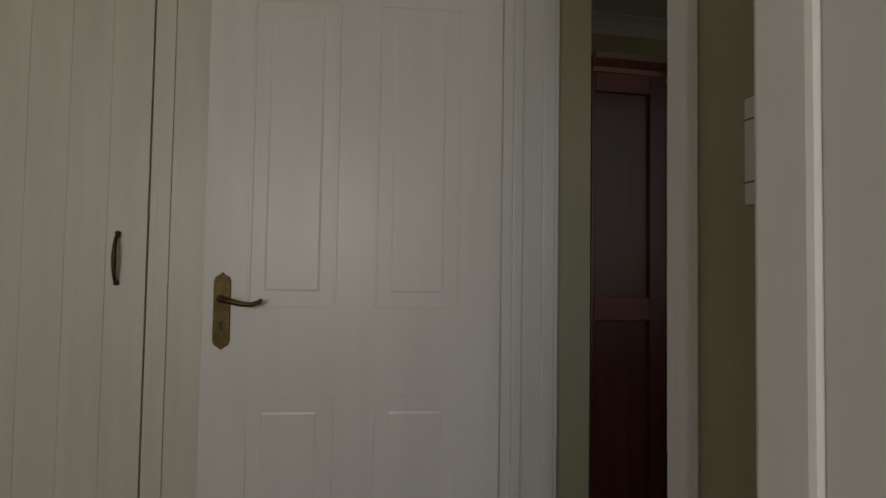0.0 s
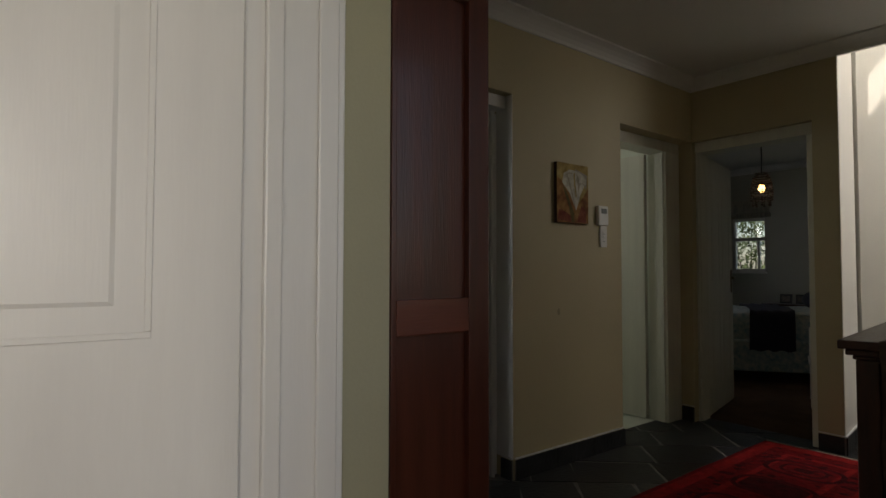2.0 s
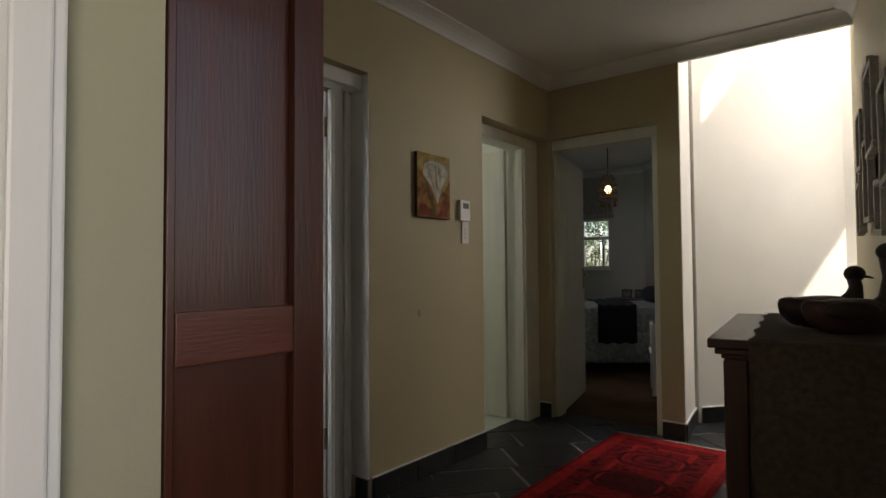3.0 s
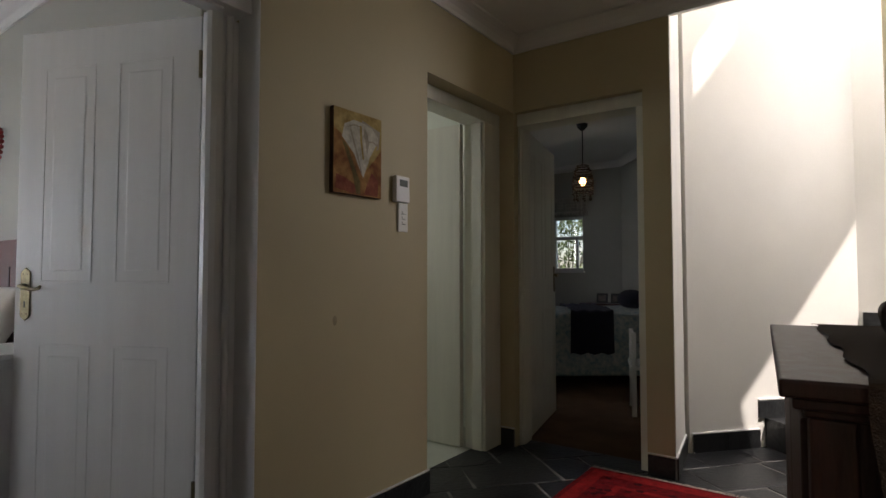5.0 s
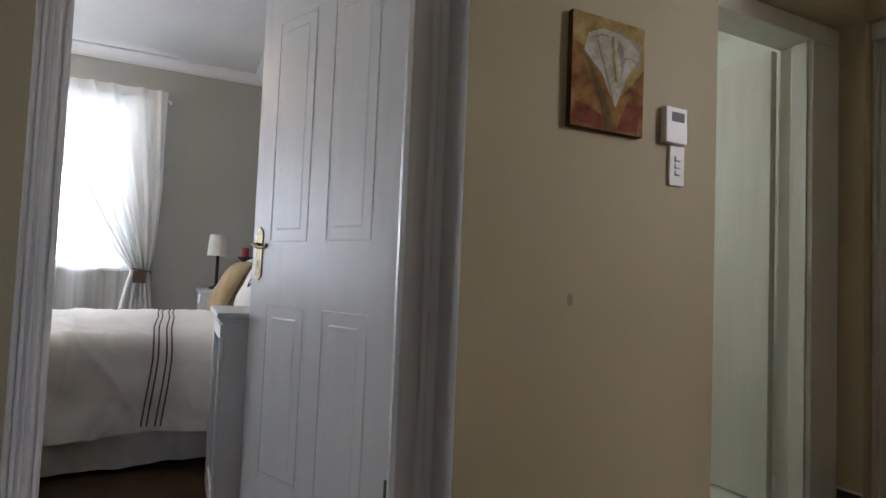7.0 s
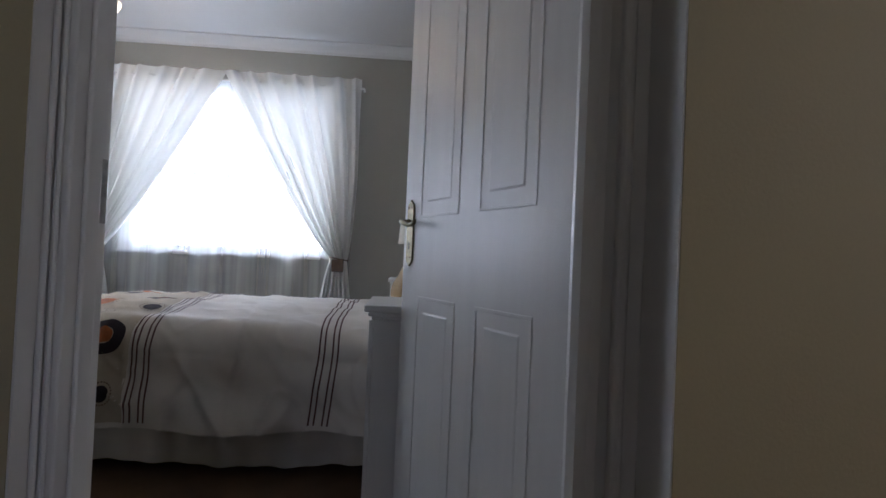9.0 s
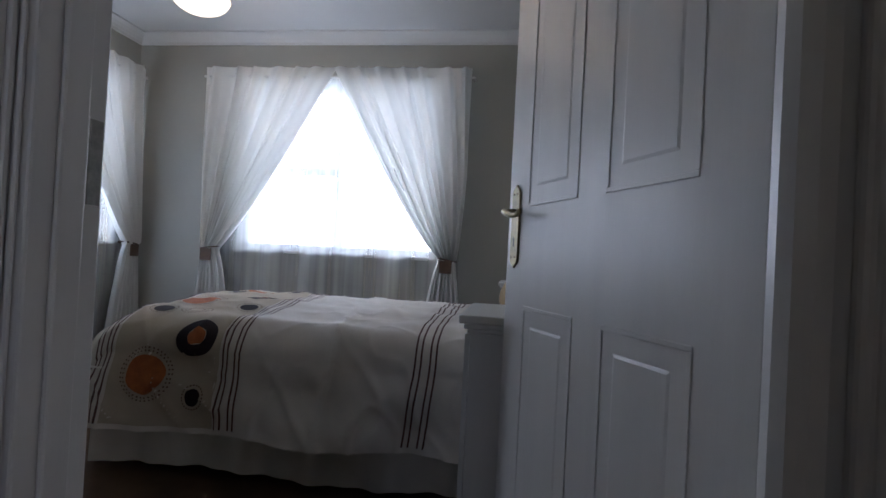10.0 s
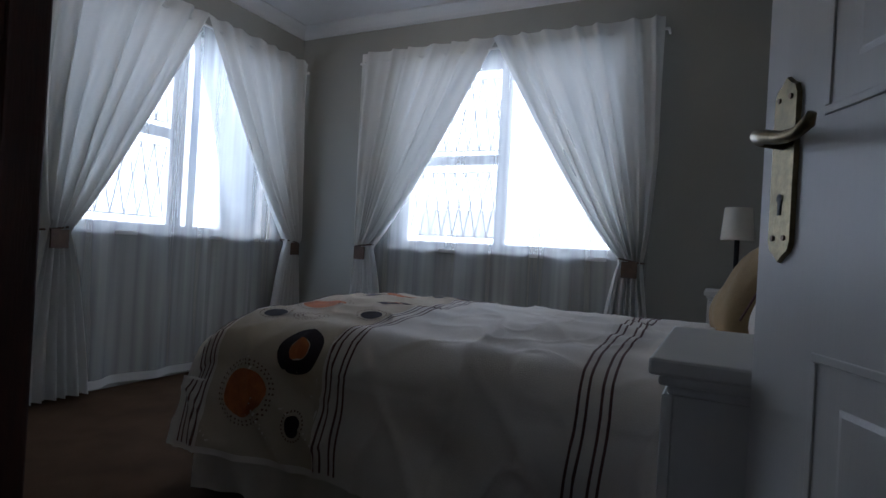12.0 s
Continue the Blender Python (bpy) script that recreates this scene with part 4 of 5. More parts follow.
# ---- bedroom: windows ----
def window(name, label, conv, u0, u1, z0, z1, bars):
    """conv maps (along, out, z) to the place; out is towards outdoors from the inner wall face."""
    ob = thing(name, label, "window", kind="structure")

    def bx(*rows):
        bm = bmesh.new()
        for a0, a1, o0, o1, c0, c1 in rows:
            p, q = conv(a0, o0, c0), conv(a1, o1, c1)
            box(bm, *sorted((p[0], q[0])), *sorted((p[1], q[1])), c0, c1, bev=0.003)
        return bm
    um, zt = (u0 + u1) / 2, z0 + 0.64
    part("window_frame", bx((u0 + 0.001, u0 + 0.05, 0.08, 0.14, z0, z1), (u1 - 0.05, u1 - 0.001, 0.08, 0.14, z0, z1), (u0 + 0.051, u1 - 0.051, 0.08, 0.14, z1 - 0.05, z1 - 0.001), (u0 + 0.051, u1 - 0.051, 0.08, 0.14, z0 + 0.001, z0 + 0.05)), PAINT, ob)
    part("mullion", bx((um - 0.035, um + 0.035, 0.082, 0.138, z0 + 0.051, z1 - 0.051)), PAINT, ob)
    part("transom", bx((u0 + 0.052, um - 0.036, 0.082, 0.138, zt - 0.03, zt + 0.03)), PAINT, ob)
    part("window_sill", bx((u0 - 0.02, u1 + 0.02, -0.03, 0.079, z0 - 0.025, z0 - 0.001)), PAINT, ob)
    for a0, a1, c0, c1 in ((u0 + 0.05, um - 0.035, z0 + 0.05, zt - 0.03), (u0 + 0.05, um - 0.035, zt + 0.03, z1 - 0.05), (um + 0.035, u1 - 0.05, z0 + 0.05, z1 - 0.05)):
        pane = part("pane", bx((a0, a1, 0.108, 0.112, c0, c1)), GLASS, ob)
        pane.visible_shadow = False
    for a0, a1, c0, c1 in ((u0 + 0.05, um - 0.035, z0 + 0.10, zt - 0.08), (u0 + 0.05, um - 0.035, zt + 0.08, z1 - 0.1)) if bars else ():
        bm = bmesh.new()
        n = 4
        st = (a1 - a0) / n
        for k in range(n):
            for pa, pb in (((k, 0), (k + 0.5, 1)), ((k + 0.5, 1), (k + 1, 0)), ((k, 1), (k + 0.5, 0)), ((k + 0.5, 0), (k + 1, 1))):
                tube(bm, [conv(a0 + pa[0] * st, 0.165, c0 + pa[1] * (c1 - c0)), conv(a0 + pb[0] * st, 0.165, c0 + pb[1] * (c1 - c0))], 0.004, 5)
        for c in (c0, c1):
            tube(bm, [conv(a0, 0.165, c), conv(a1, 0.165, c)], 0.004, 5)
        part("burglar_bars", bm, BLACK, ob, "thin diamond lattice of dark bars")
    return ob


west = lambda u, o, z: (-3.69 - o, u, z)
south = lambda u, o, z: (u, -1.24 - o, z)
window("window_1", "wide white framed bedroom window with lattice bars", west, -0.30, 1.30, WZ0, WZ1, True)
window("window_2", "white framed side window with lattice bars", lambda u, o, z: (-u, -1.24 - o, z), 1.86, 3.46, WZ0, WZ1, True)


def curtains(conv, u0, u1, label, seed):
    """A pair of voile curtains tied back over a straight sheer."""
    rnd = random.Random(seed)
    um, zt, zk, zb = (u0 + u1) / 2, 2.295, 0.90, 0.025
    ob = thing("curtain_sheer", "straight sheer white voile hanging behind the tied curtains", "curtain")
    bm = bmesh.new()
    ph = [rnd.uniform(0, 6) for _ in range(4)]

    def sheet(u, v):
        s = u0 + 0.04 + (u1 - u0 - 0.08) * u
        d = 0.016 * math.sin(s * 19 + ph[0]) + 0.012 * math.sin(s * 11 + ph[1]) + 0.004 * math.sin(s * 37 + ph[2])
        return conv(s + 0.01 * math.sin(v * 3 + s * 9), -0.045 - d * (0.5 + 0.8 * v), zt - 0.03 - (zt - 0.03 - zb) * v)
    grid(bm, sheet, 170, 16)
    part("voile", bm, VOILE, ob, smooth=True)
    hem = bmesh.new()
    grid(hem, lambda u, v: sheet(u, 0.978 + 0.022 * v), 170, 1)
    bmesh.ops.translate(hem, verts=hem.verts, vec=Vector(conv(0, -0.003, 0)) - Vector(conv(0, 0, 0)))
    part("hem", hem, VOILE_DENSE, ob, "stitched double hem", smooth=True)
    rod = thing("curtain_rod", "slim white curtain rod above the window", "curtain rod")
    part("rod", tube(bmesh.new(), [conv(u0 - 0.02, -0.075, zt - 0.035), conv(u1 + 0.02, -0.075, zt - 0.035)], 0.009, 10), PAINT, rod)
    for end in (u0 - 0.02, u1 + 0.02):
        part("bracket", tube(bmesh.new(), [conv(end, -0.075, zt - 0.035), conv(end, 0.0, zt - 0.035)], 0.008, 8), PAINT, rod)
    for sgn, uo in ((1, u0), (-1, u1)):
        cur = thing("curtain", label, "curtain", group="tied white curtains")
        bm = bmesh.new()
        k0, k1 = uo + sgn * 0.06, uo + sgn * 0.175
        p1, p2 = rnd.uniform(0, 6), rnd.uniform(0, 6)

        def cloth(u, v):
            z = zt + 0.035 - (zt + 0.035 - zb) * v
            if z > zk:
                t = (z - zk) / (zt + 0.035 - zk)
                tt = min(1, t)
                out = k0 + (uo - k0) * min(1, tt * 2.2) ** 0.6
                inn = k1 + (um + sgn * 0.015 - k1) * tt ** 0.88
                amp = 0.017 + 0.026 * (1 - tt)
            else:
                t = (zk - z) / (zk - zb)
                out = k0 + (uo + sgn * 0.0 - k0) * min(1, t * 1.5) - sgn * 0.03 * t
                inn = k1 + sgn * 0.16 * t ** 0.7
                amp = 0.026
            spread = abs(inn - out)
            w = u + 0.02 * math.sin(u * 17 + p2)
            fold = amp * (math.sin(w * 2 * math.pi * 6.5 + p1) + 0.45 * math.sin(w * 2 * math.pi * 13 + p2 + v * 3))
            sag = 0.014 * math.sin(math.pi * min(1, max(0, (z - zk) / 1.4))) * u
            return conv(out + (inn - out) * u + sgn * 0.004 * math.sin(u * 60 + v * 8), -0.095 - fold - 0.02 * (1 - min(1, spread * 2)), z - sag)
        grid(bm, cloth, 110, 70)
        part("voile", bm, VOILE_DENSE, cur, smooth=True)
        bm = bmesh.new()
        pts = [conv((k0 + k1) / 2 + 0.072 * math.cos(a), -0.095 + 0.062 * math.sin(a), zk + 0.012 * math.cos(a * 1) * sgn) for a in [2 * math.pi * i / 18 for i in range(19)]]
        tube(bm, pts, 0.006, 6)
        tie = part("tieback", bm, TIE, cur, "brown twisted tie-back cord", smooth=True)
        p, q = conv((k0 + k1) / 2 - 0.045, -0.150, 0), conv((k0 + k1) / 2 + 0.045, -0.162, 0)
        part("tassel_block", box(bmesh.new(), *sorted((p[0], q[0])), *sorted((p[1], q[1])), zk - 0.10, zk - 0.005, bev=0.004), TIE, tie, "square brown leather patch")


curtains(west, -0.593, 1.522, "sheer white voile curtain tied back at the wide window", 3)
curtains(south, -3.66, -1.70, "sheer white voile curtain tied back at the side window", 5)

# ---- bedroom: bed and bedding ----
BX0, BX1, BY0, BY1, BT = -1.55, -2.94, 0.24, 2.16, 0.615


def cover_place(s, y, lift=0.0):
    """Place on the cover: s runs from the near hem (0) up, over the top and down the far side."""
    drop, rad = 0.43, 0.13
    w = abs(BX1 - BX0)
    top = w - 2 * rad
    arc = rad * math.pi / 2
    crown = 0.05 * math.sin(math.pi * min(1, max(0, (s - drop) / (w + 0.1))))
    foot = max(0.0, (BY0 + 0.12 - y) / 0.12)
    hem = 0.006 * math.sin(y * 9)
    flat = drop - rad
    wr = 0.007 * (1 - abs(2 * noise.noise((y * 2.6 + s * 2.2, s * 1.6 - y * 1.2, 9.3)))) ** 9 + 0.006 * (1 - abs(2 * noise.noise((y * 5.2 - s * 1.1, s * 3.9 + y * 2.0, 3.1)))) ** 8 + 0.010 * noise.noise((y * 3.1, s * 4.3, 1.7)) + 0.006 * noise.noise((y * 9 + s * 4, s * 6, 5.1)) + 0.002 * math.sin(y * 23 + s * 8) + 0.0025 * math.sin(y * 11 - s * 15) + 0.003 * math.sin(y * 5 + s * 31)
    if s < flat:
        t = 1 - s / flat
        dx = 0.045 * t ** 1.3 * (1 + 0.5 * math.sin(y * 7.0)) + wr * 2
        p = Vector((BX0 + dx, y, BT - rad - (flat - s) + hem * t))
        nrm = Vector((1, 0, 0.1))
    elif s < flat + arc:
        a = (s - flat) / arc * math.pi / 2
        p = Vector((BX0 - rad + rad * math.cos(a), y, BT - rad + rad * math.sin(a)))
        nrm = Vector((math.cos(a), 0, math.sin(a)))
        p += nrm * wr
    elif s < flat + arc + top:
        p = Vector((BX0 - rad - (s - flat - arc), y, BT + wr + crown))
        nrm = Vector((0, 0, 1))
    elif s < flat + 2 * arc + top:
        a = (s - flat - arc - top) / arc * math.pi / 2
        p = Vector((BX1 + rad - rad * math.sin(a), y, BT - rad + rad * math.cos(a)))
        nrm = Vector((-math.sin(a), 0, math.cos(a)))
    else:
        p = Vector((BX1, y, BT - rad - (s - flat - 2 * arc - top)))
        nrm = Vector((-1, 0, 0))
    if s >= flat:
        p.z += 0.0 if s > flat + arc + top else crown * (1 if s >= flat + arc else (s - flat) / arc)
        p.z -= crown if flat + arc <= s < flat + arc + top else 0
    if foot > 0:
        f = min(1.0, foot)
        p.z -= 0.075 * f * f * (1 if p.z > BT - 0.2 else 0.0)
    return p + nrm.normalized() * lift


SMAX = 2 * (0.43 - 0.13) + 0.13 * math.pi + (1.39 - 0.26)
bed = thing("bed", "double bed with a dark wooden headboard and pale valance", "bed", pose(-2.24, 1.3, 0))
BI = Matrix.Translation((2.24, -1.3, 0))


def bed_part(name, bm, mat, parent, label="", smooth=False):
    bm.transform(BI)
    return part(name, bm, mat, parent, label, smooth)


bed_part("mattress", boxes((BX1 + 0.06, BX0 - 0.06, BY0 + 0.06, BY1, 0.26, 0.54), bev=0.03), COTTON, bed)
bed_part("base", boxes((BX1 + 0.08, BX0 - 0.08, BY0 + 0.08, BY1, 0.10, 0.255), bev=0.01), LINEN, bed)
for x in (BX0 - 0.16, BX1 + 0.10):
    for y in (BY0 + 0.1, BY1 - 0.16):
        bed_part("leg", boxes((x, x + 0.06, y, y + 0.06, 0.0, 0.10), bev=0.004), DARKWOOD, bed)
bm = bmesh.new()


def valance(u, v):
    L = (BY1 - BY0 - 0.02) * 2 + (BX0 - BX1)
    s = u * L
    a = BY1 - BY0 - 0.02
    wv = (0.010 * math.sin(s * 21) + 0.006 * math.sin(s * 47)) * (0.3 + v)
    z = 0.30 - (0.30 - 0.035 - 0.010 * math.sin(s * 5.5)) * v
    if s < a:
        return (BX0 - 0.012 + wv, BY1 - s, z)
    if s < a + BX0 - BX1:
        return (BX0 - 0.012 - (s - a), BY0 + 0.03 - wv, z)
    return (BX1 + 0.012 - wv, BY0 + 0.02 + (s - a - (BX0 - BX1)), z)


grid(bm, valance, 260, 5)
bed_part("valance", bm, VALANCE, bed, "pale gathered bed valance", smooth=True)
hb = bed_part("headboard", boxes((BX1 - 0.02, BX0 + 0.02, 2.185, 2.23, 0.35, 1.265), bev=0.008), HEADWOOD, bed, "dark reddish wooden headboard")
for x in (BX1 - 0.055, BX0 + 0.055):
    bm = boxes((x - 0.035, x + 0.035, 2.175, 2.245, 0.0, 1.225), bev=0.005)
    lathe(bm, [(0.03, 1.2255), (0.036, 1.235), (0.036, 1.252), (0.018, 1.266), (0.026, 1.29), (0.027, 1.31), (0.02, 1.335), (0.006, 1.34)], (x, 2.21, 0), 18)
    bed_part("headboard_post", bm, HEADWOOD, bed, "turned dark wooden bedpost")
for k in range(7):
    x = BX0 - 0.14 - k * 0.2
    bed_part("headboard_groove", boxes((x - 0.006, x + 0.006, 2.1805, 2.1845, 0.72, 1.12)), DARKWOOD, hb)

cv = thing("duvet_cover", "white cotton duvet cover with a beige appliqued band", "duvet", pose(0, 0, 0))
bm = bmesh.new()
Y0, Y1 = BY0 - 0.02, 1.98
grid(bm, lambda u, v: cover_place(v * SMAX, Y0 + (Y1 - Y0) * u), 150, 190)
part("cover", bm, COTTON, cv, smooth=True)
bm = bmesh.new()


def foot_fall(u, v):
    p = cover_place(0.30 + (SMAX - 0.60) * u, Y0)
    return (p.x + (0.012 * math.sin(u * 30)) * v, p.y - 0.05 * math.sin(v * 1.5) - 0.02 * v, p.z - (p.z - 0.19) * v)


grid(bm, foot_fall, 60, 14)
part("foot_fall", bm, COTTON, cv, smooth=True)
bm = bmesh.new()
grid(bm, lambda u, v: cover_place(0.02 + (SMAX - 0.3) * v, 0.352 + 0.450 * u, 0.0022), 40, 130)
band = part("applique_band", bm, LINEN, cv, "beige linen band across the foot of the cover", smooth=True)
for y in (0.270, 0.290, 0.318, 0.338, 0.815, 0.835, 0.868, 0.888, 1.575, 1.597, 1.632, 1.654):
    bm = bmesh.new()
    grid(bm, lambda u, v: cover_place(0.02 + (SMAX - 0.3) * v, y - 0.0036 + 0.0072 * u + 0.004 * math.sin(v * 19 + y * 7) + (-0.14 * max(0, 0.17 - v) if y > 1.5 else 0), 0.0036), 1, 130)
    part("ribbon_stripe", bm, STRIPE, cv, "narrow dark brown ribbon stripe", smooth=True)


def disc(s, y, r0, r1, lift, mat, name, label, sq=0.0, ragged=0.03):
    bm = bmesh.new()
    ph = s * 37 + y * 11

    def fn(u, v):
        a = 2 * math.pi * u
        r = (r0 + (r1 - r0) * v) * (1 + ragged * math.sin(3 * a + ph) + ragged * 0.6 * math.sin(5 * a + ph * 2))
        return cover_place(s + r * math.sin(a), y + r * (1 - sq) * math.cos(a), lift)
    grid(bm, fn, 28, 5, closed=True)
    part(name, bm, mat, cv, label, smooth=True)


def stitches(s, y, r, n=30, mat=STRIPE, size=0.006):
    bm = bmesh.new()
    for k in range(n):
        a = 2 * math.pi * k / n
        b = a + size / r
        for q in ((a, b),):
            bm.faces.new([bm.verts.new(cover_place(s + rr * math.sin(t), y + rr * math.cos(t), 0.0048)) for rr, t in ((r - 0.003, q[0]), (r + 0.003, q[0]), (r + 0.003, q[1]), (r - 0.003, q[1]))])
    tagged(part("stitch_ring", bm, mat, cv, "ring of dark embroidery stitches"), kind="stuff")


OR, PL = (ORANGE, "orange applique circle"), (PLUM, "dark plum applique circle")
for s, y, r, kind in ((0.215, 0.505, 0.076, "sun"), (0.375, 0.690, 0.085, "eye"), (0.135, 0.705, 0.042, "dot"), (0.56, 0.43, 0.052, "dot"), (0.60, 0.56, 0.062, "ring"), (0.82, 0.45, 0.085, "sun"), (0.72, 0.74, 0.050, "dot"),
                      (1.00, 0.67, 0.078, "eye"), (1.16, 0.46, 0.048, "dot"), (1.24, 0.56, 0.060, "ring"), (1.34, 0.71, 0.048, "dot"), (1.40, 0.47, 0.078, "sun"), (1.52, 0.69, 0.080, "eye")):
    if kind == "sun":
        disc(s, y, 0.0, r, 0.0046, ORANGE, "applique_sun", OR[1])
        stitches(s, y, r + 0.014, 34)
        stitches(s, y, r + 0.026, 38)
    elif kind == "eye":
        disc(s, y, r * 0.45, r, 0.0046, PLUM, "applique_ring", "dark plum applique ring")
        disc(s, y, 0.0, r * 0.43, 0.0058, ORANGE, "applique_pupil", OR[1], ragged=0.08)
        stitches(s, y, r + 0.012, 40, LINEN)
    elif kind == "dot":
        disc(s, y, 0.0, r * 0.8, 0.0046, PLUM, "applique_dot", PL[1])
        stitches(s, y, r + 0.004, 24)
        stitches(s, y, r + 0.016, 26, LINEN)
    else:
        for q in (0.5, 0.75, 1.0):
            stitches(s, y, r * q, 26)


def pillow(name, label, m, w, h, d, mat, group=""):
    ob = thing(name, label, name.split("_")[-1], m, group)

    def side(sg):
        def fn(u, v):
            a, b = u * 2 - 1, v * 2 - 1
            k = max(0.0, (1 - abs(a) ** 3.2) * (1 - abs(b) ** 3.2)) ** 0.55
            pin = 1 - 0.06 * (1 - abs(b) ** 2) * abs(a) ** 2
            return (a * w / 2 * pin, sg * d / 2 * k + 0.004 * math.sin(a * 9 + b * 7) * k, h / 2 + b * h / 2 * (1 - 0.06 * (1 - abs(a) ** 2) * abs(b) ** 2))
        return fn
    bm = bmesh.new()
    grid(bm, side(1), 24, 24)
    grid(bm, side(-1), 24, 24)
    bmesh.ops.remove_doubles(bm, verts=bm.verts, dist=0.001)
    part("case", bm, mat, ob, smooth=True)
    return ob


for x in (-1.88, -2.62):
    pl = pillow("white_pillow", "white cotton pillow leaning on the headboard", pose(x, 1.99, 0.645, -26, 0, 0), 0.62, 0.42, 0.17, COTTON, "pillows on the bed")
    bm = bmesh.new()
    for k in (0, 1):
        tube(bm, [(-0.22 + 0.03 * k, -0.088, 0.06), (-0.21 + 0.03 * k, -0.090, 0.20), (-0.22 + 0.03 * k, -0.084, 0.35)], 0.003, 5)
    part("pillow_stripe", bm, STRIPE, pl)

    def ring(r0, r1, lift):
        def fn(u, v):
            a2, r = 2 * math.pi * u, r0 + (r1 - r0) * v
            a, b = 0.50 + r * math.cos(a2), 0.05 + 1.4 * r * math.sin(a2)
            k = ((1 - abs(a) ** 3.2) * (1 - abs(b) ** 3.2)) ** 0.55
            return (a * 0.31, -0.085 * k - lift, 0.21 + b * 0.21)
        bm = bmesh.new()
        grid(bm, fn, 24, 3, closed=True)
        return bm
    part("applique_ring", ring(0.05, 0.12, 0.006), PLUM, pl, "dark plum applique ring", smooth=True)
bm = bmesh.new()
pillow("ochre_cushion", "square ochre cushion leaning on the white pillows", pose(-2.38, 1.88, 0.645, -30, 0, 6), 0.44, 0.40, 0.16, OCHRE)


def nightstand(label, m, w, d, h):
    """An open painted stand with a moulded top and two shelves; front to -y."""
    ob = thing("nightstand", label, "nightstand", m, group="white nightstands")
    part("top", boxes((-0.02, w + 0.02, -0.03, d, h - 0.022, h), bev=0.004), PAINT, ob)
    part("moulding", boxes((-0.010, w + 0.010, -0.018, d, h - 0.036, h - 0.0225), bev=0.004), PAINT, ob)
    part("bead", boxes((-0.003, w + 0.003, -0.008, d, h - 0.048, h - 0.0365), bev=0.004), PAINT, ob)
    for x in (0.0, w - 0.02):
        part("side", boxes((x, x + 0.02, 0.0, d, 0.0, h - 0.0485), bev=0.002), PAINT, ob)
    for z in (0.09, 0.42):
        part("shelf", boxes((0.0205, w - 0.0205, 0.012, d - 0.012, z, z + 0.02), bev=0.002), PAINT, ob)
    part("back", boxes((0.0205, w - 0.0205, d - 0.011, d - 0.001, 0.0, h - 0.0485)), PAINT, ob)
    part("face_frame", boxes((0.0, 0.042, -0.014, -0.0005, 0.0, h - 0.049), (w - 0.042, w, -0.014, -0.0005, 0.0, h - 0.049), (0.0425, w - 0.0425, -0.014, -0.0005, h - 0.105, h - 0.049), (0.0425, w - 0.0425, -0.014, -0.0005, 0.0, 0.085), bev=0.002), PAINT, ob)
    return ob


nightstand("white painted open nightstand with chipped moulded top", pose(-1.336, 1.83, 0), 0.385, 0.43, 0.775)
nightstand("white painted nightstand carrying a table lamp", pose(-3.58, 1.84, 0), 0.40, 0.41, 0.775)
tl = thing("table_lamp", "table lamp with a cream drum shade on a dark stem", "lamp", pose(-3.38, 1.945, 0.775))
part("base", lathe(bmesh.new(), [(0.055, 0), (0.055, 0.012), (0.03, 0.022), (0.012, 0.035), (0.012, 0.262)], n=20), BLACK, tl)
bm = bmesh.new()
grid(bm, lambda u, v: ((0.078 - 0.014 * v) * math.cos(2 * math.pi * u), (0.078 - 0.014 * v) * math.sin(2 * math.pi * u), 0.26 + 0.165 * v), 28, 4, closed=True)
part("shade", bm, SHADE, tl, "cream fabric drum shade", smooth=True)
cs = thing("candlestick", "dark candlestick with a stout red candle", "candlestick", pose(-3.29, 2.14, 0.775))
part("stem", lathe(bmesh.new(), [(0.05, 0), (0.05, 0.012), (0.016, 0.03), (0.022, 0.10), (0.014, 0.17), (0.035, 0.235), (0.055, 0.25), (0.055, 0.26)], n=18), DARKWOOD, cs)
part("candle", lathe(bmesh.new(), [(0.029, 0.2605), (0.030, 0.32), (0.027, 0.332), (0.012, 0.328)], n=18), CANDLE, cs, "red wax candle")
bk = thing("small_box", "small dark trinket box on the nightstand", "box", pose(-1.18, 2.19, 0.775))
part("box_body", boxes((-0.05, 0.05, -0.03, 0.03, 0.0005, 0.04), bev=0.003), BLACK, bk)
part("lid", boxes((-0.053, 0.053, -0.033, 0.033, 0.0405, 0.052), bev=0.003), DARKWOOD, bk)

# Heart of red beads on the wall behind the bed.
ht = thing("bead_heart", "hanging heart strung with red beads", "wall ornament", pose(-2.385, 2.25, 1.812))
pts = []
for k in range(40):
    a = 2 * math.pi * k / 40
    pts.append((0.0092 * 16 * math.sin(a) ** 3 * 0.80, -0.014, 0.0108 * (13 * math.cos(a) - 5 * math.cos(2 * a) - 2 * math.cos(3 * a) - math.cos(4 * a)) * 0.95))
part("wire", tube(bmesh.new(), pts + [pts[0]], 0.004, 6), BRONZE, ht)
bm = bmesh.new()
for p in pts:
    bmesh.ops.create_icosphere(bm, subdivisions=1, radius=0.0165, matrix=Matrix.Translation(p))
tagged(part("beads", bm, REDBEAD, ht, "small red beads", smooth=True), kind="stuff")
part("hanger", tube(bmesh.new(), [(0, -0.012, 0.045), (0.003, -0.010, 0.11), (0, -0.002, 0.17)], 0.003, 5), BRONZE, ht)

# Tall stand with woven panels beside the door.
sc = thing("wicker_cabinet", "tall dark wooden cabinet with woven wicker panels", "cabinet", pose(-0.622, 0.53, 0))
CH = 1.95
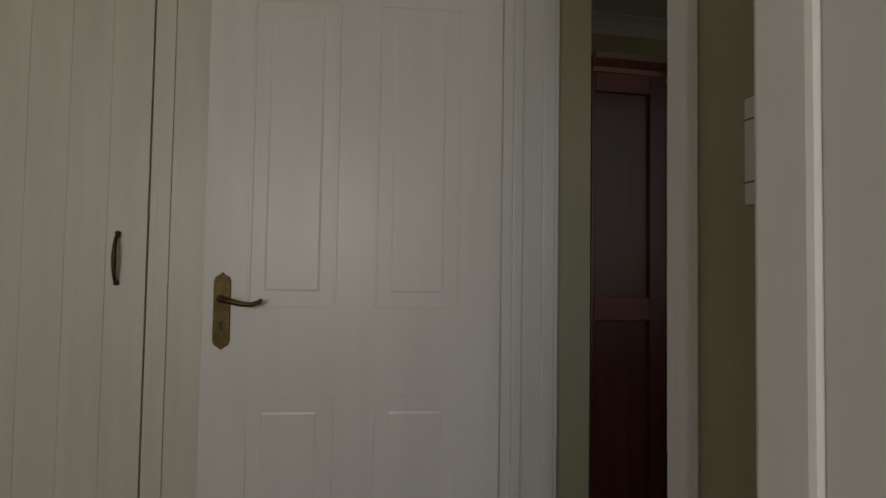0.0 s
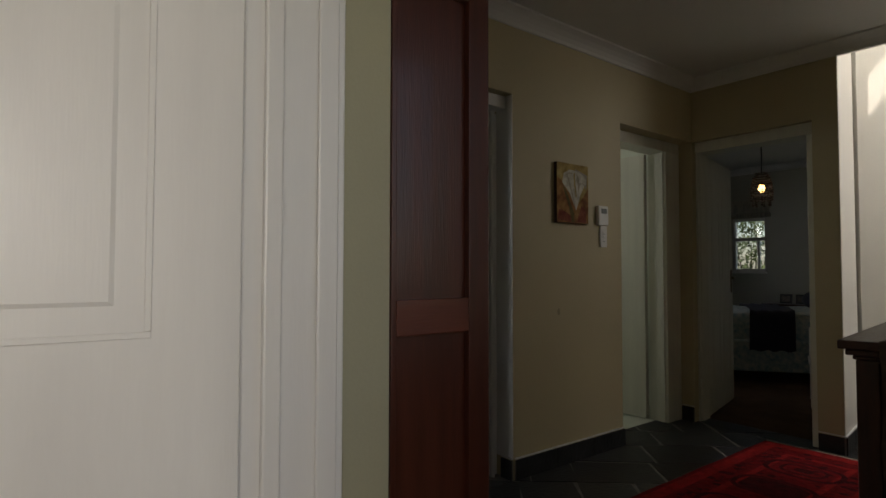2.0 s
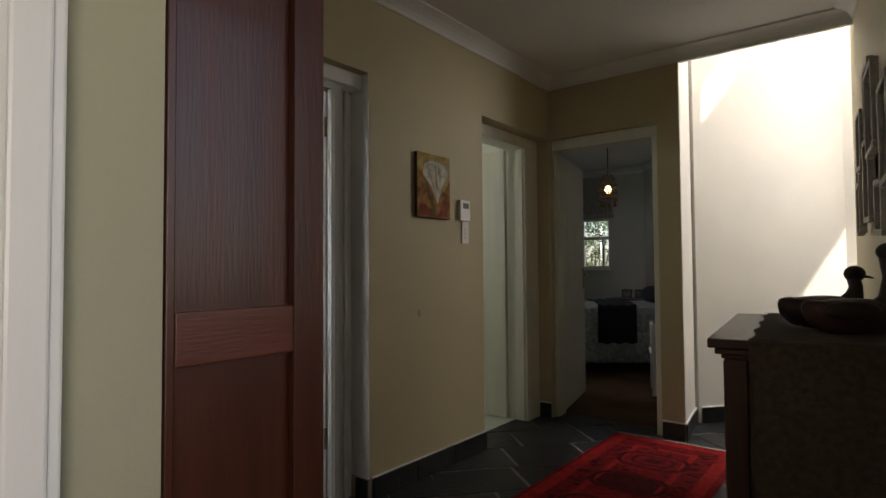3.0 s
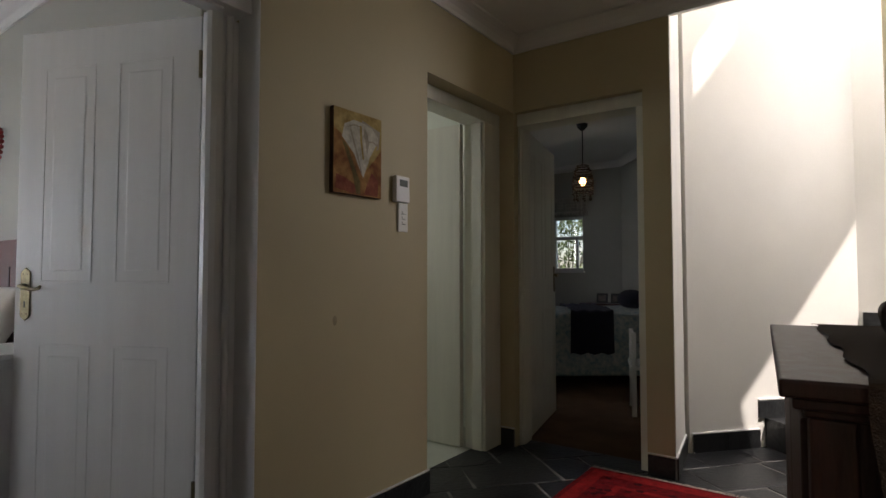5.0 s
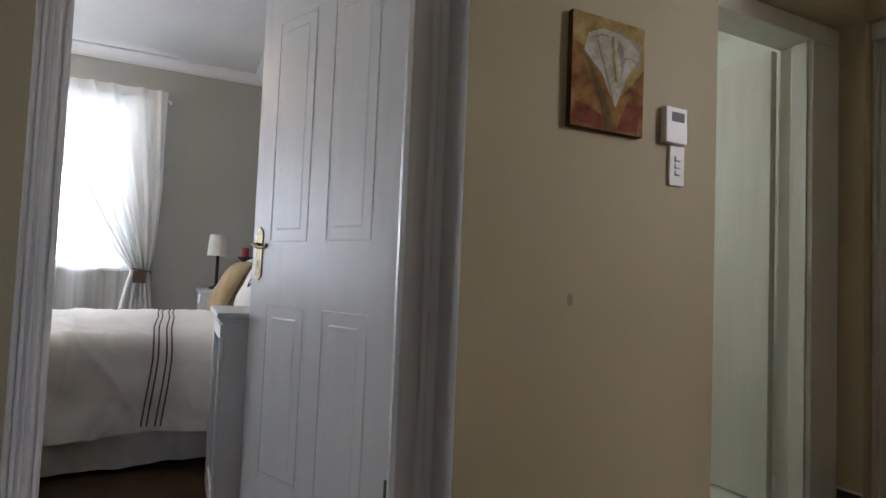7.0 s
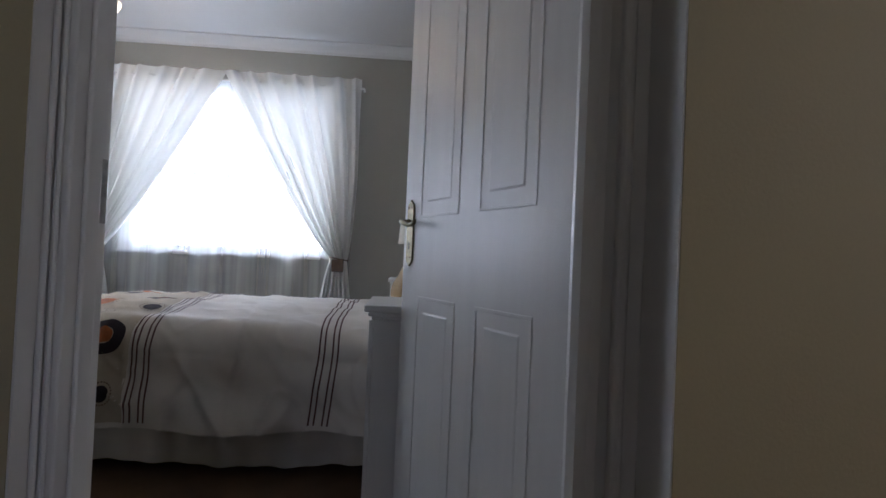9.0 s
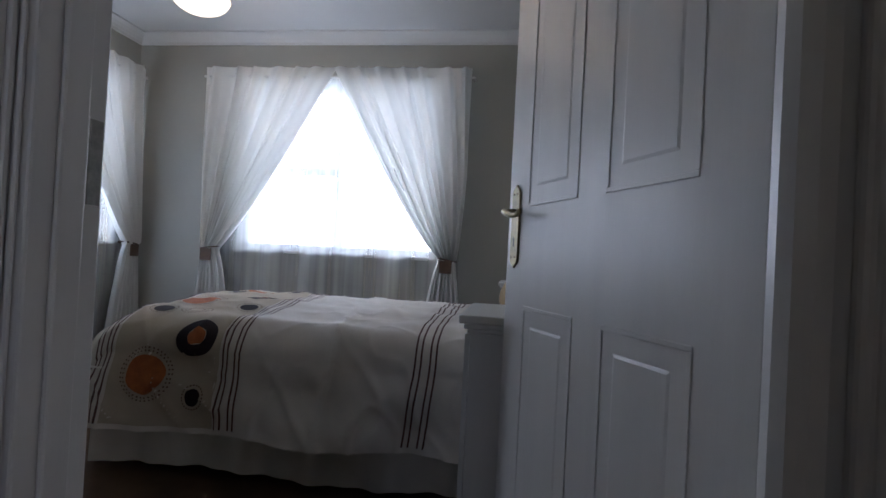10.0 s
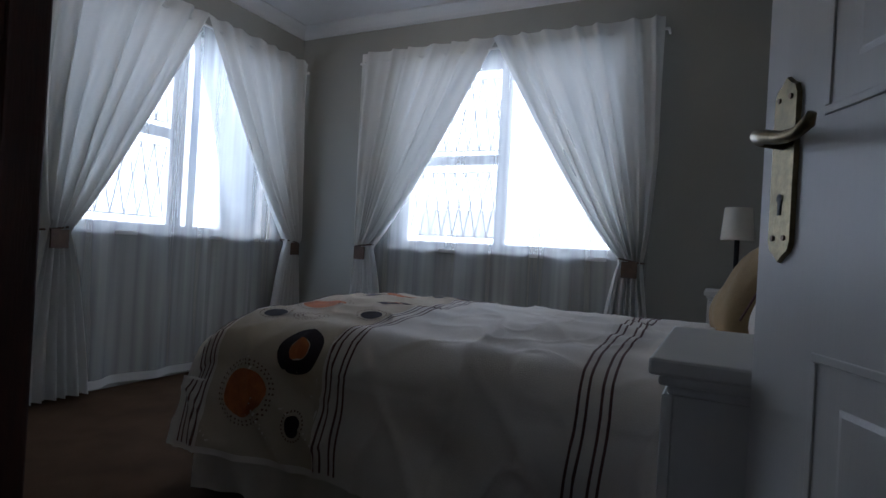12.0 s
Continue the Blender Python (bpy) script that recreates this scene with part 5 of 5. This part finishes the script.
for x in (0.0, 0.315):
    for y in (0.0, 0.435):
        part("post", boxes((x, x + 0.055, y, y + 0.045, 0.0, CH), bev=0.004), DARKWOOD, sc)
part("top", boxes((-0.02, 0.373, -0.02, 0.50, CH + 0.0005, CH + 0.03), bev=0.004), DARKWOOD, sc)
zs = [0.05, 0.33, 0.61, 0.89, 1.17, 1.45, 1.73]
for i, z in enumerate(zs):
    for y in (0.445, 0.006):
        part("rail", boxes((0.0555, 0.3145, y, y + 0.03, z - 0.03, z + 0.03), bev=0.003), DARKWOOD, sc)
    for x in (0.006, 0.334):
        part("rail", boxes((x, x + 0.03, 0.0455, 0.4345, z - 0.03, z + 0.03), bev=0.003), DARKWOOD, sc)
for z in zs[:-1]:
    for face in range(2):
        bm = bmesh.new()
        n = 26
        for k in range(n):
            zz = z + 0.036 + (0.28 - 0.072) * (k + 0.5) / n
            L = 0.255 if face == 0 else 0.385
            row = [((i / 20) * L, 0.004 * math.sin(i / 20 * L * 190 + (k % 2) * math.pi)) for i in range(21)]
            if face == 0:
                tube(bm, [(0.058 + a, 0.458 + b, zz + random.uniform(-.001, .001)) for a, b in row], 0.0042, 5)
            else:
                tube(bm, [(0.020 + b, 0.048 + a, zz + random.uniform(-.001, .001)) for a, b in row], 0.0042, 5)
        tagged(part("woven_panel", bm, WICKER, sc, "woven brown wicker panel", smooth=True), kind="stuff")

# Bowl lamp hanging from the bedroom ceiling.
bl = thing("pendant_bowl_lamp", "lit pendant lamp with a white glass bowl", "lamp", pose(-2.40, 0.09, 0.085))
GLOWBOWL = glowing("lit_milk_glass", (1.0, 0.80, 0.52), 1.6)
bm = bmesh.new()
grid(bm, lambda u, v: (0.160 * math.sin(v * 1.45) * math.cos(2 * math.pi * u), 0.160 * math.sin(v * 1.45) * math.sin(2 * math.pi * u), 2.135 + 0.10 * (1 - math.cos(v * 1.45))), 32, 10, closed=True)
part("bowl", bm, GLOWBOWL, bl, "milk glass bowl, lit", smooth=True)
for k in range(3):
    a = 2 * math.pi * k / 3
    part("chain", tube(bmesh.new(), [(0.150 * math.cos(a), 0.150 * math.sin(a), 2.215), (0.02 * math.cos(a), 0.02 * math.sin(a), 2.47)], 0.003, 6), BRASS, bl)
part("ceiling_rose", lathe(bmesh.new(), [(0.03, 2.455), (0.055, 2.485), (0.06, 2.534)], n=20), BRASS, bl)

# ---- far bedroom ----
fa = math.degrees(math.atan2(3.2, -2.47))
wd = Vector((-2.47, 3.2)).normalized()      # along the slanting wall
wn2 = Vector((-wd.y, wd.x))                 # into the room
fb_mid = Vector((0.20, 7.36)) + wn2 * 0.02 + wd * 0.15
FB = Matrix(((-wn2.x, -wd.x, 0, fb_mid.x), (-wn2.y, -wd.y, 0, fb_mid.y), (0, 0, 1, 0), (0, 0, 0, 1)))
if FB.to_3x3().determinant() < 0:
    FB = Matrix(((-wn2.x, wd.x, 0, fb_mid.x), (-wn2.y, wd.y, 0, fb_mid.y), (0, 0, 1, 0), (0, 0, 0, 1)))
# local x runs to the wall, local y along it; the near side of the bed is the one towards the hall
near = 1 if (FB.to_3x3() @ Vector((0, 1, 0))).y < 0 else -1
b2 = thing("far_bed", "bed with pale blue floral bedding and a white iron headboard", "bed", FB)
part("base", boxes((-1.95, -0.04, -0.68, 0.68, 0.10, 0.42), bev=0.02), BLUEBED, b2, "pale blue bed base")
bm = bmesh.new()
grid(bm, lambda u, v: (-1.98 + 1.9 * u, (v * 2 - 1) * (0.66 + 0.08 * min(1, 3 * (1 - abs(v * 2 - 1)) if abs(v * 2 - 1) > 0.9 else 0.4)), 0.69 - (0.34 * max(0, (abs(v * 2 - 1) - 0.82) / 0.18) ** 1.6) + 0.012 * math.sin(u * 14 + v * 9) - (0.22 * max(0, (0.10 - u) / 0.10) ** 1.5)), 50, 50)
part("bedspread", bm, BLUEBED, b2, "pale blue floral bedspread", smooth=True)
bm = bmesh.new()
grid(bm, lambda u, v: (-1.22 + 0.42 * u + 0.28 * v + 0.03 * math.sin(v * 6), (v * 2 - 1) * (0.745), 0.722 - (0.40 * max(0, (abs(v * 2 - 1) - 0.80) / 0.20) ** 1.4) + 0.008 * math.sin(u * 20 + v * 15)), 26, 44)
part("throw", bm, NAVY, b2, "dark navy throw", smooth=True)
bm = bmesh.new()
tube(bm, [(-0.03, 0.66 * math.cos(a), 0.60 + 0.55 * math.sin(a)) for a in [math.pi * k / 20 for k in range(21)]], 0.014, 8)
hbd = part("headboard_hoop", bm, PAINT, b2, "white iron headboard hoop", smooth=True)
for k in range(-3, 4):
    y = k * 0.17
    part("headboard_rod", tube(bmesh.new(), [(-0.03, y, 0.45), (-0.03, y, 0.60 + 0.55 * math.sqrt(max(0.02, 1 - (y / 0.66) ** 2)))], 0.008, 6), PAINT, b2)
for y in (-0.35, 0.35):
    bm = bmesh.new()
    bmesh.ops.create_uvsphere(bm, u_segments=18, v_segments=12, radius=1, matrix=Matrix.Translation((-0.22, y, 0.785)) @ Matrix.Diagonal((0.14, 0.28, 0.11, 1)))
    solid("far_pillow", bm, BLUEBED if y < 0 else NAVY, "plump pillow at the head of the far bed", "pillow", group="far bed pillows", smooth=True, m=FB)
bt = thing("bedside_table", "small dark bedside table with photo frames", "bedside table", pose(-0.80, 8.12, 0))
part("top", boxes((-0.25, 0.25, -0.2, 0.2, 0.68, 0.705), bev=0.004), DARKWOOD, bt)
for x in (-0.23, 0.19):
    for y in (-0.18, 0.14):
        part("leg", boxes((x, x + 0.04, y, y + 0.04, 0.0, 0.6795), bev=0.003), DARKWOOD, bt)
for x, w in ((-0.02, 0.14), (0.16, 0.13)):
    pf = thing("photo_frame", "small dark photo frame on the bedside table", "photo frame", pose(-0.80 + x, 8.10, 0.7055, -8, 0, 0), group="photo frames")
    part("frame", boxes((-w / 2, w / 2, -0.008, 0.008, 0.0, 0.02), (-w / 2, w / 2, -0.008, 0.008, 0.10, 0.12), (-w / 2, -w / 2 + 0.02, -0.008, 0.008, 0.0202, 0.0998), (w / 2 - 0.02, w / 2, -0.008, 0.008, 0.0202, 0.0998)), BLACK, pf)
    part("photo", boxes((-w / 2 + 0.018, w / 2 - 0.018, -0.003, 0.003, 0.018, 0.102)), PHOTO, pf)
ch = thing("white_chair", "white painted wooden chair at the foot of the far bed", "chair", pose(0.49, 5.68, 0, 0, 0, 20))
for x, y, h in ((-0.2, -0.2, 0.63), (-0.2, 0.16, 0.63), (0.16, -0.2, 0.35), (0.16, 0.16, 0.35)):
    part("leg", boxes((x, x + 0.035, y, y + 0.035, 0.0, h), bev=0.004), PAINT, ch)
part("seat", boxes((-0.21, 0.21, -0.21, 0.21, 0.3505, 0.38), bev=0.006), PAINT, ch)
part("backrest", boxes((-0.195, -0.17, -0.164, 0.159, 0.43, 0.62), bev=0.006), PAINT, ch)
# Beaded pendant with a lit bulb.
pn = thing("beaded_pendant", "small dark beaded chandelier with a lit amber bulb", "lamp", pose(-0.435, 6.52, 0))
part("ceiling_rose", lathe(bmesh.new(), [(0.02, 2.535), (0.05, 2.565), (0.058, 2.599)], n=18), BLACK, pn)
part("chain", tube(bmesh.new(), [(0, 0, 2.54), (0.003, 0, 2.35), (0, 0, 2.17)], 0.006, 6), BLACK, pn)
for z, r in ((2.17, 0.055), (2.12, 0.085), (2.05, 0.10), (1.97, 0.105), (1.90, 0.085)):
    part("hoop", tube(bmesh.new(), [(r * math.cos(a), r * math.sin(a), z) for a in [2 * math.pi * k / 20 for k in range(21)]], 0.005, 5), BLACK, pn)
bm = bmesh.new()
for k in range(22):
    a = 2 * math.pi * k / 22
    for j in range(12):
        if (k + j) % 3 == 0:
            continue
        z = 2.17 - j * 0.026
        r = 0.055 + 0.05 * math.sin(min(1, j / 9) * math.pi * 0.6)
        bmesh.ops.create_icosphere(bm, subdivisions=1, radius=0.0085, matrix=Matrix.Translation((r * math.cos(a), r * math.sin(a), z)))
    if k % 3 == 0:
        for q in range(3):
            bmesh.ops.create_icosphere(bm, subdivisions=1, radius=0.010 + 0.003 * (q == 2), matrix=Matrix.Translation((0.085 * math.cos(a), 0.085 * math.sin(a), 1.87 - q * 0.022)))
tagged(part("beads", bm, material("amber_brown_beads", (0.09, 0.035, 0.012), 0.3, vary=0.4, scale=40, grain=90), pn, "strings of small amber brown beads", smooth=True), kind="stuff")
bm = bmesh.new()
bmesh.ops.create_uvsphere(bm, u_segments=16, v_segments=12, radius=0.034, matrix=Matrix.Translation((0, 0, 2.01)) @ Matrix.Diagonal((1, 1, 1.3, 1)))
part("bulb", bm, glowing("lit_bulb", (1.0, 0.58, 0.20), 5.0), pn, "lit clear bulb", smooth=True)


def small_window(name, label, x0, x1, y, z0, z1):
    ob = thing(name, label, "window", kind="structure")
    part("window_frame", boxes((x0 + 0.001, x0 + 0.04, y, y + 0.06, z0, z1), (x1 - 0.04, x1 - 0.001, y, y + 0.06, z0, z1), (x0 + 0.041, x1 - 0.041, y, y + 0.06, z1 - 0.04, z1), (x0 + 0.041, x1 - 0.041, y, y + 0.06, z0, z0 + 0.04), bev=0.003), PAINT, ob)
    part("glazing_bar", boxes((x0 + 0.0405, x1 - 0.0405, y + 0.005, y + 0.055, z1 - 0.33, z1 - 0.28), ((x0 + x1) / 2 + 0.10, (x0 + x1) / 2 + 0.13, y + 0.005, y + 0.055, z0 + 0.0405, z1 - 0.331), bev=0.003), PAINT, ob)
    part("window_sill", boxes((x0 - 0.02, x1 + 0.02, y - 0.12, y - 0.001, z0 - 0.025, z0 - 0.001), bev=0.003), PAINT, ob)
    pane = part("pane", boxes((x0 + 0.04, x1 - 0.04, y + 0.028, y + 0.032, z0 + 0.04, z1 - 0.04)), GLASS, ob)
    pane.visible_shadow = False
    return ob


small_window("window_3", "small white framed window onto green bushes", -1.75, -1.26, FW + 0.08, 1.11, 1.885)
rb = thing("roman_blind", "rolled woven blind above the small window", "blind", pose(-1.52, FW - 0.03, 1.885))
part("roll", tube(bmesh.new(), [(-0.34, 0, 0.03), (0.34, 0, 0.03)], 0.035, 12), FRAMEGREY, rb, smooth=True)
part("hanging_folds", boxes(*[(-0.33, 0.33, -0.012 + 0.004 * (k % 2), 0.012 + 0.004 * (k % 2), 0.08 + k * 0.045, 0.12 + k * 0.045) for k in range(4)], bev=0.004), FRAMEGREY, rb)

# ---- outdoors ----
setting("ground", boxes((-60, 60, -60, 60, -0.6, -0.45)), GRASS, "garden lawn outside the house", "ground")
rl = random.Random(4)
for k in range(7):
    bx, by = -3.6 + k * 0.85 + rl.uniform(-.2, .2), 11.2 + rl.uniform(-0.4, 1.2)
    hd = thing("garden_bush", "leafy green garden bush in sunlight", "bush", pose(bx, by, -0.45), group="bushes outside the small window")
    hgt = rl.uniform(1.6, 2.8)
    bm = bmesh.new()
    for q in range(5):
        a = rl.uniform(0, 6.28)
        tube(bm, [(0, 0, 0), (0.12 * math.cos(a), 0.12 * math.sin(a), hgt * 0.4), (0.4 * math.cos(a), 0.4 * math.sin(a), hgt * 0.85)], [0.03, 0.02, 0.008], 6)
    part("stems", bm, BARK, hd)
    vs, fs = [], []
    for q in range(1500):
        a, r, z = rl.uniform(0, 6.28), 0.75 * rl.random() ** 0.5, hgt * (0.12 + 0.95 * rl.random() ** 0.8)
        r *= max(0.15, math.sin(math.pi * min(0.97, z / (hgt * 1.12)))) * (0.8 + 0.4 * rl.random())
        c = Vector((r * math.cos(a), r * math.sin(a), z))
        d1 = Vector((rl.uniform(-1, 1), rl.uniform(-1, 1), rl.uniform(-1, 1))).normalized()
        d2 = d1.orthogonal().normalized()
        s = rl.uniform(0.03, 0.07)
        n0 = len(vs)
        vs += [c - d1 * s, c + d2 * s * 0.4, c + d1 * s, c - d2 * s * 0.4]
        fs.append((n0, n0 + 1, n0 + 2, n0 + 3))
    me = bpy.data.meshes.new("leaves")
    me.from_pydata(vs, [], fs)
    me.materials.append(LEAF)
    lv = new("leaves", me)
    lv.parent = hd
    tagged(lv, "dense small green leaves", kind="stuff")

# Emissive boards added outside; their glow stands in for daylit surroundings.
BACKDROP = glowing("glowing_outdoors_board", (0.90, 0.96, 1.0), 4.5)
setting("backdrop_west", boxes((-9.15, -9.1, -9.0, 9.0, -0.45, 7.0)), BACKDROP, "glowing board standing in for the bright outdoors beyond the bedroom window", "backdrop")
setting("backdrop_south", boxes((-8.9, -0.4, -9.05, -9.0, -0.45, 7.0)), BACKDROP, "glowing board standing in for the bright outdoors beyond the side window", "backdrop")
# Flat emissive strip: the sunlit roofs' brightness is put into its glow.
setting("backdrop_rooftops", boxes((-9.05, -9.0, -3.0, 6.0, 1.15, 1.62)), ROOFLINE_GLOW, "glowing strip standing in for a hazy roofline beyond the bedroom window", "backdrop")
# Unseen block added to keep direct sun out of the bedroom's side window.
setting("wall_sun_block", boxes((0.3, 5.4, -7.0, 0.4, 2.75, 6.6)), RENDERWALL, "unseen white block over the first room, keeping sun off the side window", "wall")

# ---- hall floor, skirting and stairs: slate pieces ----
floor_hall = setting("floor_hall", boxes((-0.209, 2.3, 0.56, 4.26, -0.1, -0.004), (0.0, 0.81, 4.2605, 4.46, -0.1, -0.0035), (0.9, 2.3, 4.2605, 5.2, -0.1, -0.0042)), GROUT, "dark slate tiled hall floor with grey joints", "floor")


def clip_poly(pts, a, b):
    """Keeps what lies left of the line a-b."""
    out = []
    for i, p in enumerate(pts):
        q = pts[(i + 1) % len(pts)]
        sp = (b[0] - a[0]) * (p[1] - a[1]) - (b[1] - a[1]) * (p[0] - a[0])
        sq = (b[0] - a[0]) * (q[1] - a[1]) - (b[1] - a[1]) * (q[0] - a[0])
        if sp >= 0:
            out.append(p)
        if sp * sq < 0:
            t = sp / (sp - sq)
            out.append((p[0] + (q[0] - p[0]) * t, p[1] + (q[1] - p[1]) * t))
    return out


def slab(pts, z0, z1, chamfer=0.004):
    bm = bmesh.new()
    c = (sum(p[0] for p in pts) / len(pts), sum(p[1] for p in pts) / len(pts))
    lo = [bm.verts.new((*p, z0)) for p in pts]
    mid = [bm.verts.new((*p, z1 - 0.002)) for p in pts]
    hi = []
    for p in pts:
        d = Vector((c[0] - p[0], c[1] - p[1]))
        L = max(d.length, 1e-4)
        d = d * min(0.4, chamfer / L)
        hi.append(bm.verts.new((p[0] + d.x, p[1] + d.y, z1 + random.uniform(-0.0008, 0.0008))))
    n = len(pts)
    for i in range(n):
        j = (i + 1) % n
        bm.faces.new((lo[i], lo[j], mid[j], mid[i]))
        bm.faces.new((mid[i], mid[j], hi[j], hi[i]))
    bm.faces.new(hi)
    return bm


rt = random.Random(11)
ang = radians(49)
ca, sa = math.cos(ang), math.sin(ang)
REGIONS = ([(0.0, 0.682), (2.27, 0.682), (1.900, 4.20), (0.0, 4.20)], [(0.957, 4.20), (1.900, 4.20), (1.876, 4.654), (1.274, 5.18), (0.90, 4.755)], [(-0.205, 3.36), (0.0, 3.36), (0.0, 4.20), (-0.205, 4.20)], [(-0.1, 4.20), (0.957, 4.20), (0.957, 4.26), (-0.1, 4.26)], [(-0.16, 1.410), (0, 1.37), (0, 2.345), (-0.16, 2.25)], [(0.01, 4.26), (0.80, 4.26), (0.80, 4.45), (0.01, 4.45)], [(1.36, 0.50), (2.145, 0.50), (2.145, 0.682), (1.36, 0.682)])
row = -20
for i in range(-16, 20):
    w = 0.33
    shift = rt.uniform(-0.2, 0.2)
    p = -6.0 + shift
    while p < 7:
        L = rt.choice((0.30, 0.33, 0.36, 0.48, 0.24))
        j = [rt.uniform(-0.012, 0.012) for _ in range(8)]
        q = [(p + 0.005 + j[0], i * w + 0.005 + j[1]), (p + L - 0.005 + j[2], i * w + 0.005 + j[3]), (p + L - 0.005 + j[4], (i + 1) * w - 0.005 + j[5]), (p + 0.005 + j[6], (i + 1) * w - 0.005 + j[7])]
        p += L
        q = [(1.0 + a * ca - b * sa, 2.5 + a * sa + b * ca) for a, b in q]
        for reg in REGIONS:
            pts = q
            for k in range(len(reg)):
                pts = clip_poly(pts, reg[k], reg[(k + 1) % len(reg)]) if len(pts) > 2 else []
            if len(pts) > 2:
                area = abs(sum(a[0] * b[1] - b[0] * a[1] for a, b in zip(pts, pts[1:] + pts[:1]))) / 2
                if area > 0.0012:
                    part("slate_tile", slab(pts, -0.0079, 0.0 + rt.uniform(-0.0012, 0.0012)), SLATE, floor_hall)


def skirting(name, a, b, inward, label, n=None, z=0.0):
    a, b = Vector(a), Vector(b)
    L = (b - a).length
    d = (b - a) / L
    iv = Vector(inward)
    ob = thing(name, label, "skirting", kind="structure")
    bm = bmesh.new()
    prism(bm, [tuple(a), tuple(b), tuple(b + iv * 0.006), tuple(a + iv * 0.006)], z, z + 0.104)
    part("bedding", bm, GROUT, ob)
    k = max(1, round(L / 0.30))
    for i in range(k):
        s0, s1 = a + d * (i * L / k + 0.003), a + d * ((i + 1) * L / k - 0.003)
        bm = bmesh.new()
        prism(bm, [tuple(s0 + iv * 0.0065), tuple(s1 + iv * 0.0065), tuple(s1 + iv * 0.014), tuple(s0 + iv * 0.014)], z + 0.002, z + 0.108 + rt.uniform(-.003, .003))
        part("skirting_tile", bm, SLATE, ob)
    bm = bmesh.new()
    prism(bm, [tuple(a), tuple(b), tuple(b + iv * 0.010), tuple(a + iv * 0.010)], z + 0.112, z + 0.118)
    part("sealant_line", bm, PAINT, ob)


LS = "dark slate tile skirting with a pale top joint"
skirting("baseboard_1", (0, 2.362), (0, 3.36), (1, 0), LS)
skirting("baseboard_2", (0, 3.352), (-0.095, 3.352), (0, 1), LS)
skirting("baseboard_3", (-0.095, 4.258), (0.0, 4.258), (0, -1), LS)
skirting("baseboard_4", (0.812, 4.26), (0.957, 4.26), (0, -1), LS)
skirting("baseboard_5", (0.957, 4.252), (0.897, 4.745), (0.992, 0.121), LS)
skirting("baseboard_6", tuple(A0 + dd * 0.02), tuple(A0 + dd * 0.50), tuple(dn), LS)
skirting("baseboard_7", (0, 0.74), (0, 1.355), (1, 0), LS)
skirting("baseboard_8", tuple(E0), tuple(E1), tuple(-en), LS)
skirting("baseboard_9", (0, 2.346), (-0.084, 2.346), (0, -1), LS)

# Stairs: slate treads climbing along the slanting wall, with stepped skirting.
st = thing("staircase", "dark slate staircase climbing beside the white wall", "staircase", kind="structure")
SW = 0.80
for k in range(6):
    a = A0 + dd * (0.545 + 0.265 * k)
    b = A0 + dd * (0.545 + 0.265 * (k + 1) if k < 5 else 3.2)
    z = 0.18 * (k + 1)
    if k < 3:
        base = [tuple(a + dn * 0.001), tuple(b + dn * 0.001), tuple(b + dn * SW), tuple(a + dn * SW)]
    else:
        # the upper steps wind to the east
        x0 = 1.80 + 0.26 * (k - 3)
        x1 = x0 + 0.26 if k < 5 else 4.44
        yy = lambda x: P.y + (x - P.x) * (Q.y - P.y) / (Q.x - P.x) - 0.002
        base = [(x0, yy(x0)), (x1, yy(x1)), (x1, yy(x1) - 0.9), (x0, yy(x0) - 0.75)]
    part("riser", prism(bmesh.new(), base, 0.0 if k == 0 else z - 0.36, z - 0.025), SLATE, st)
    c = Vector((sum(p[0] for p in base) / 4, sum(p[1] for p in base) / 4))
    part("tread", slab([tuple(Vector(p) + (c - Vector(p)) * -0.01) for p in base], z - 0.0245, z, 0.006), SLATE, st, "slate tread with a worn pale edge")
for k in range(3):
    a = A0 + dd * (0.535 - 0.04 + 0.265 * k)
    skirting("baseboard_%d" % (10 + k), tuple(a), tuple(a + dd * 0.262), tuple(dn), LS, z=0.18 * (k + 1))
a = Vector((1.85, P.y - 0.01))
skirting("baseboard_13", (1.79, P.y - 0.006), (2.08, P.y - 0.05), (0, -1), LS, z=0.72)
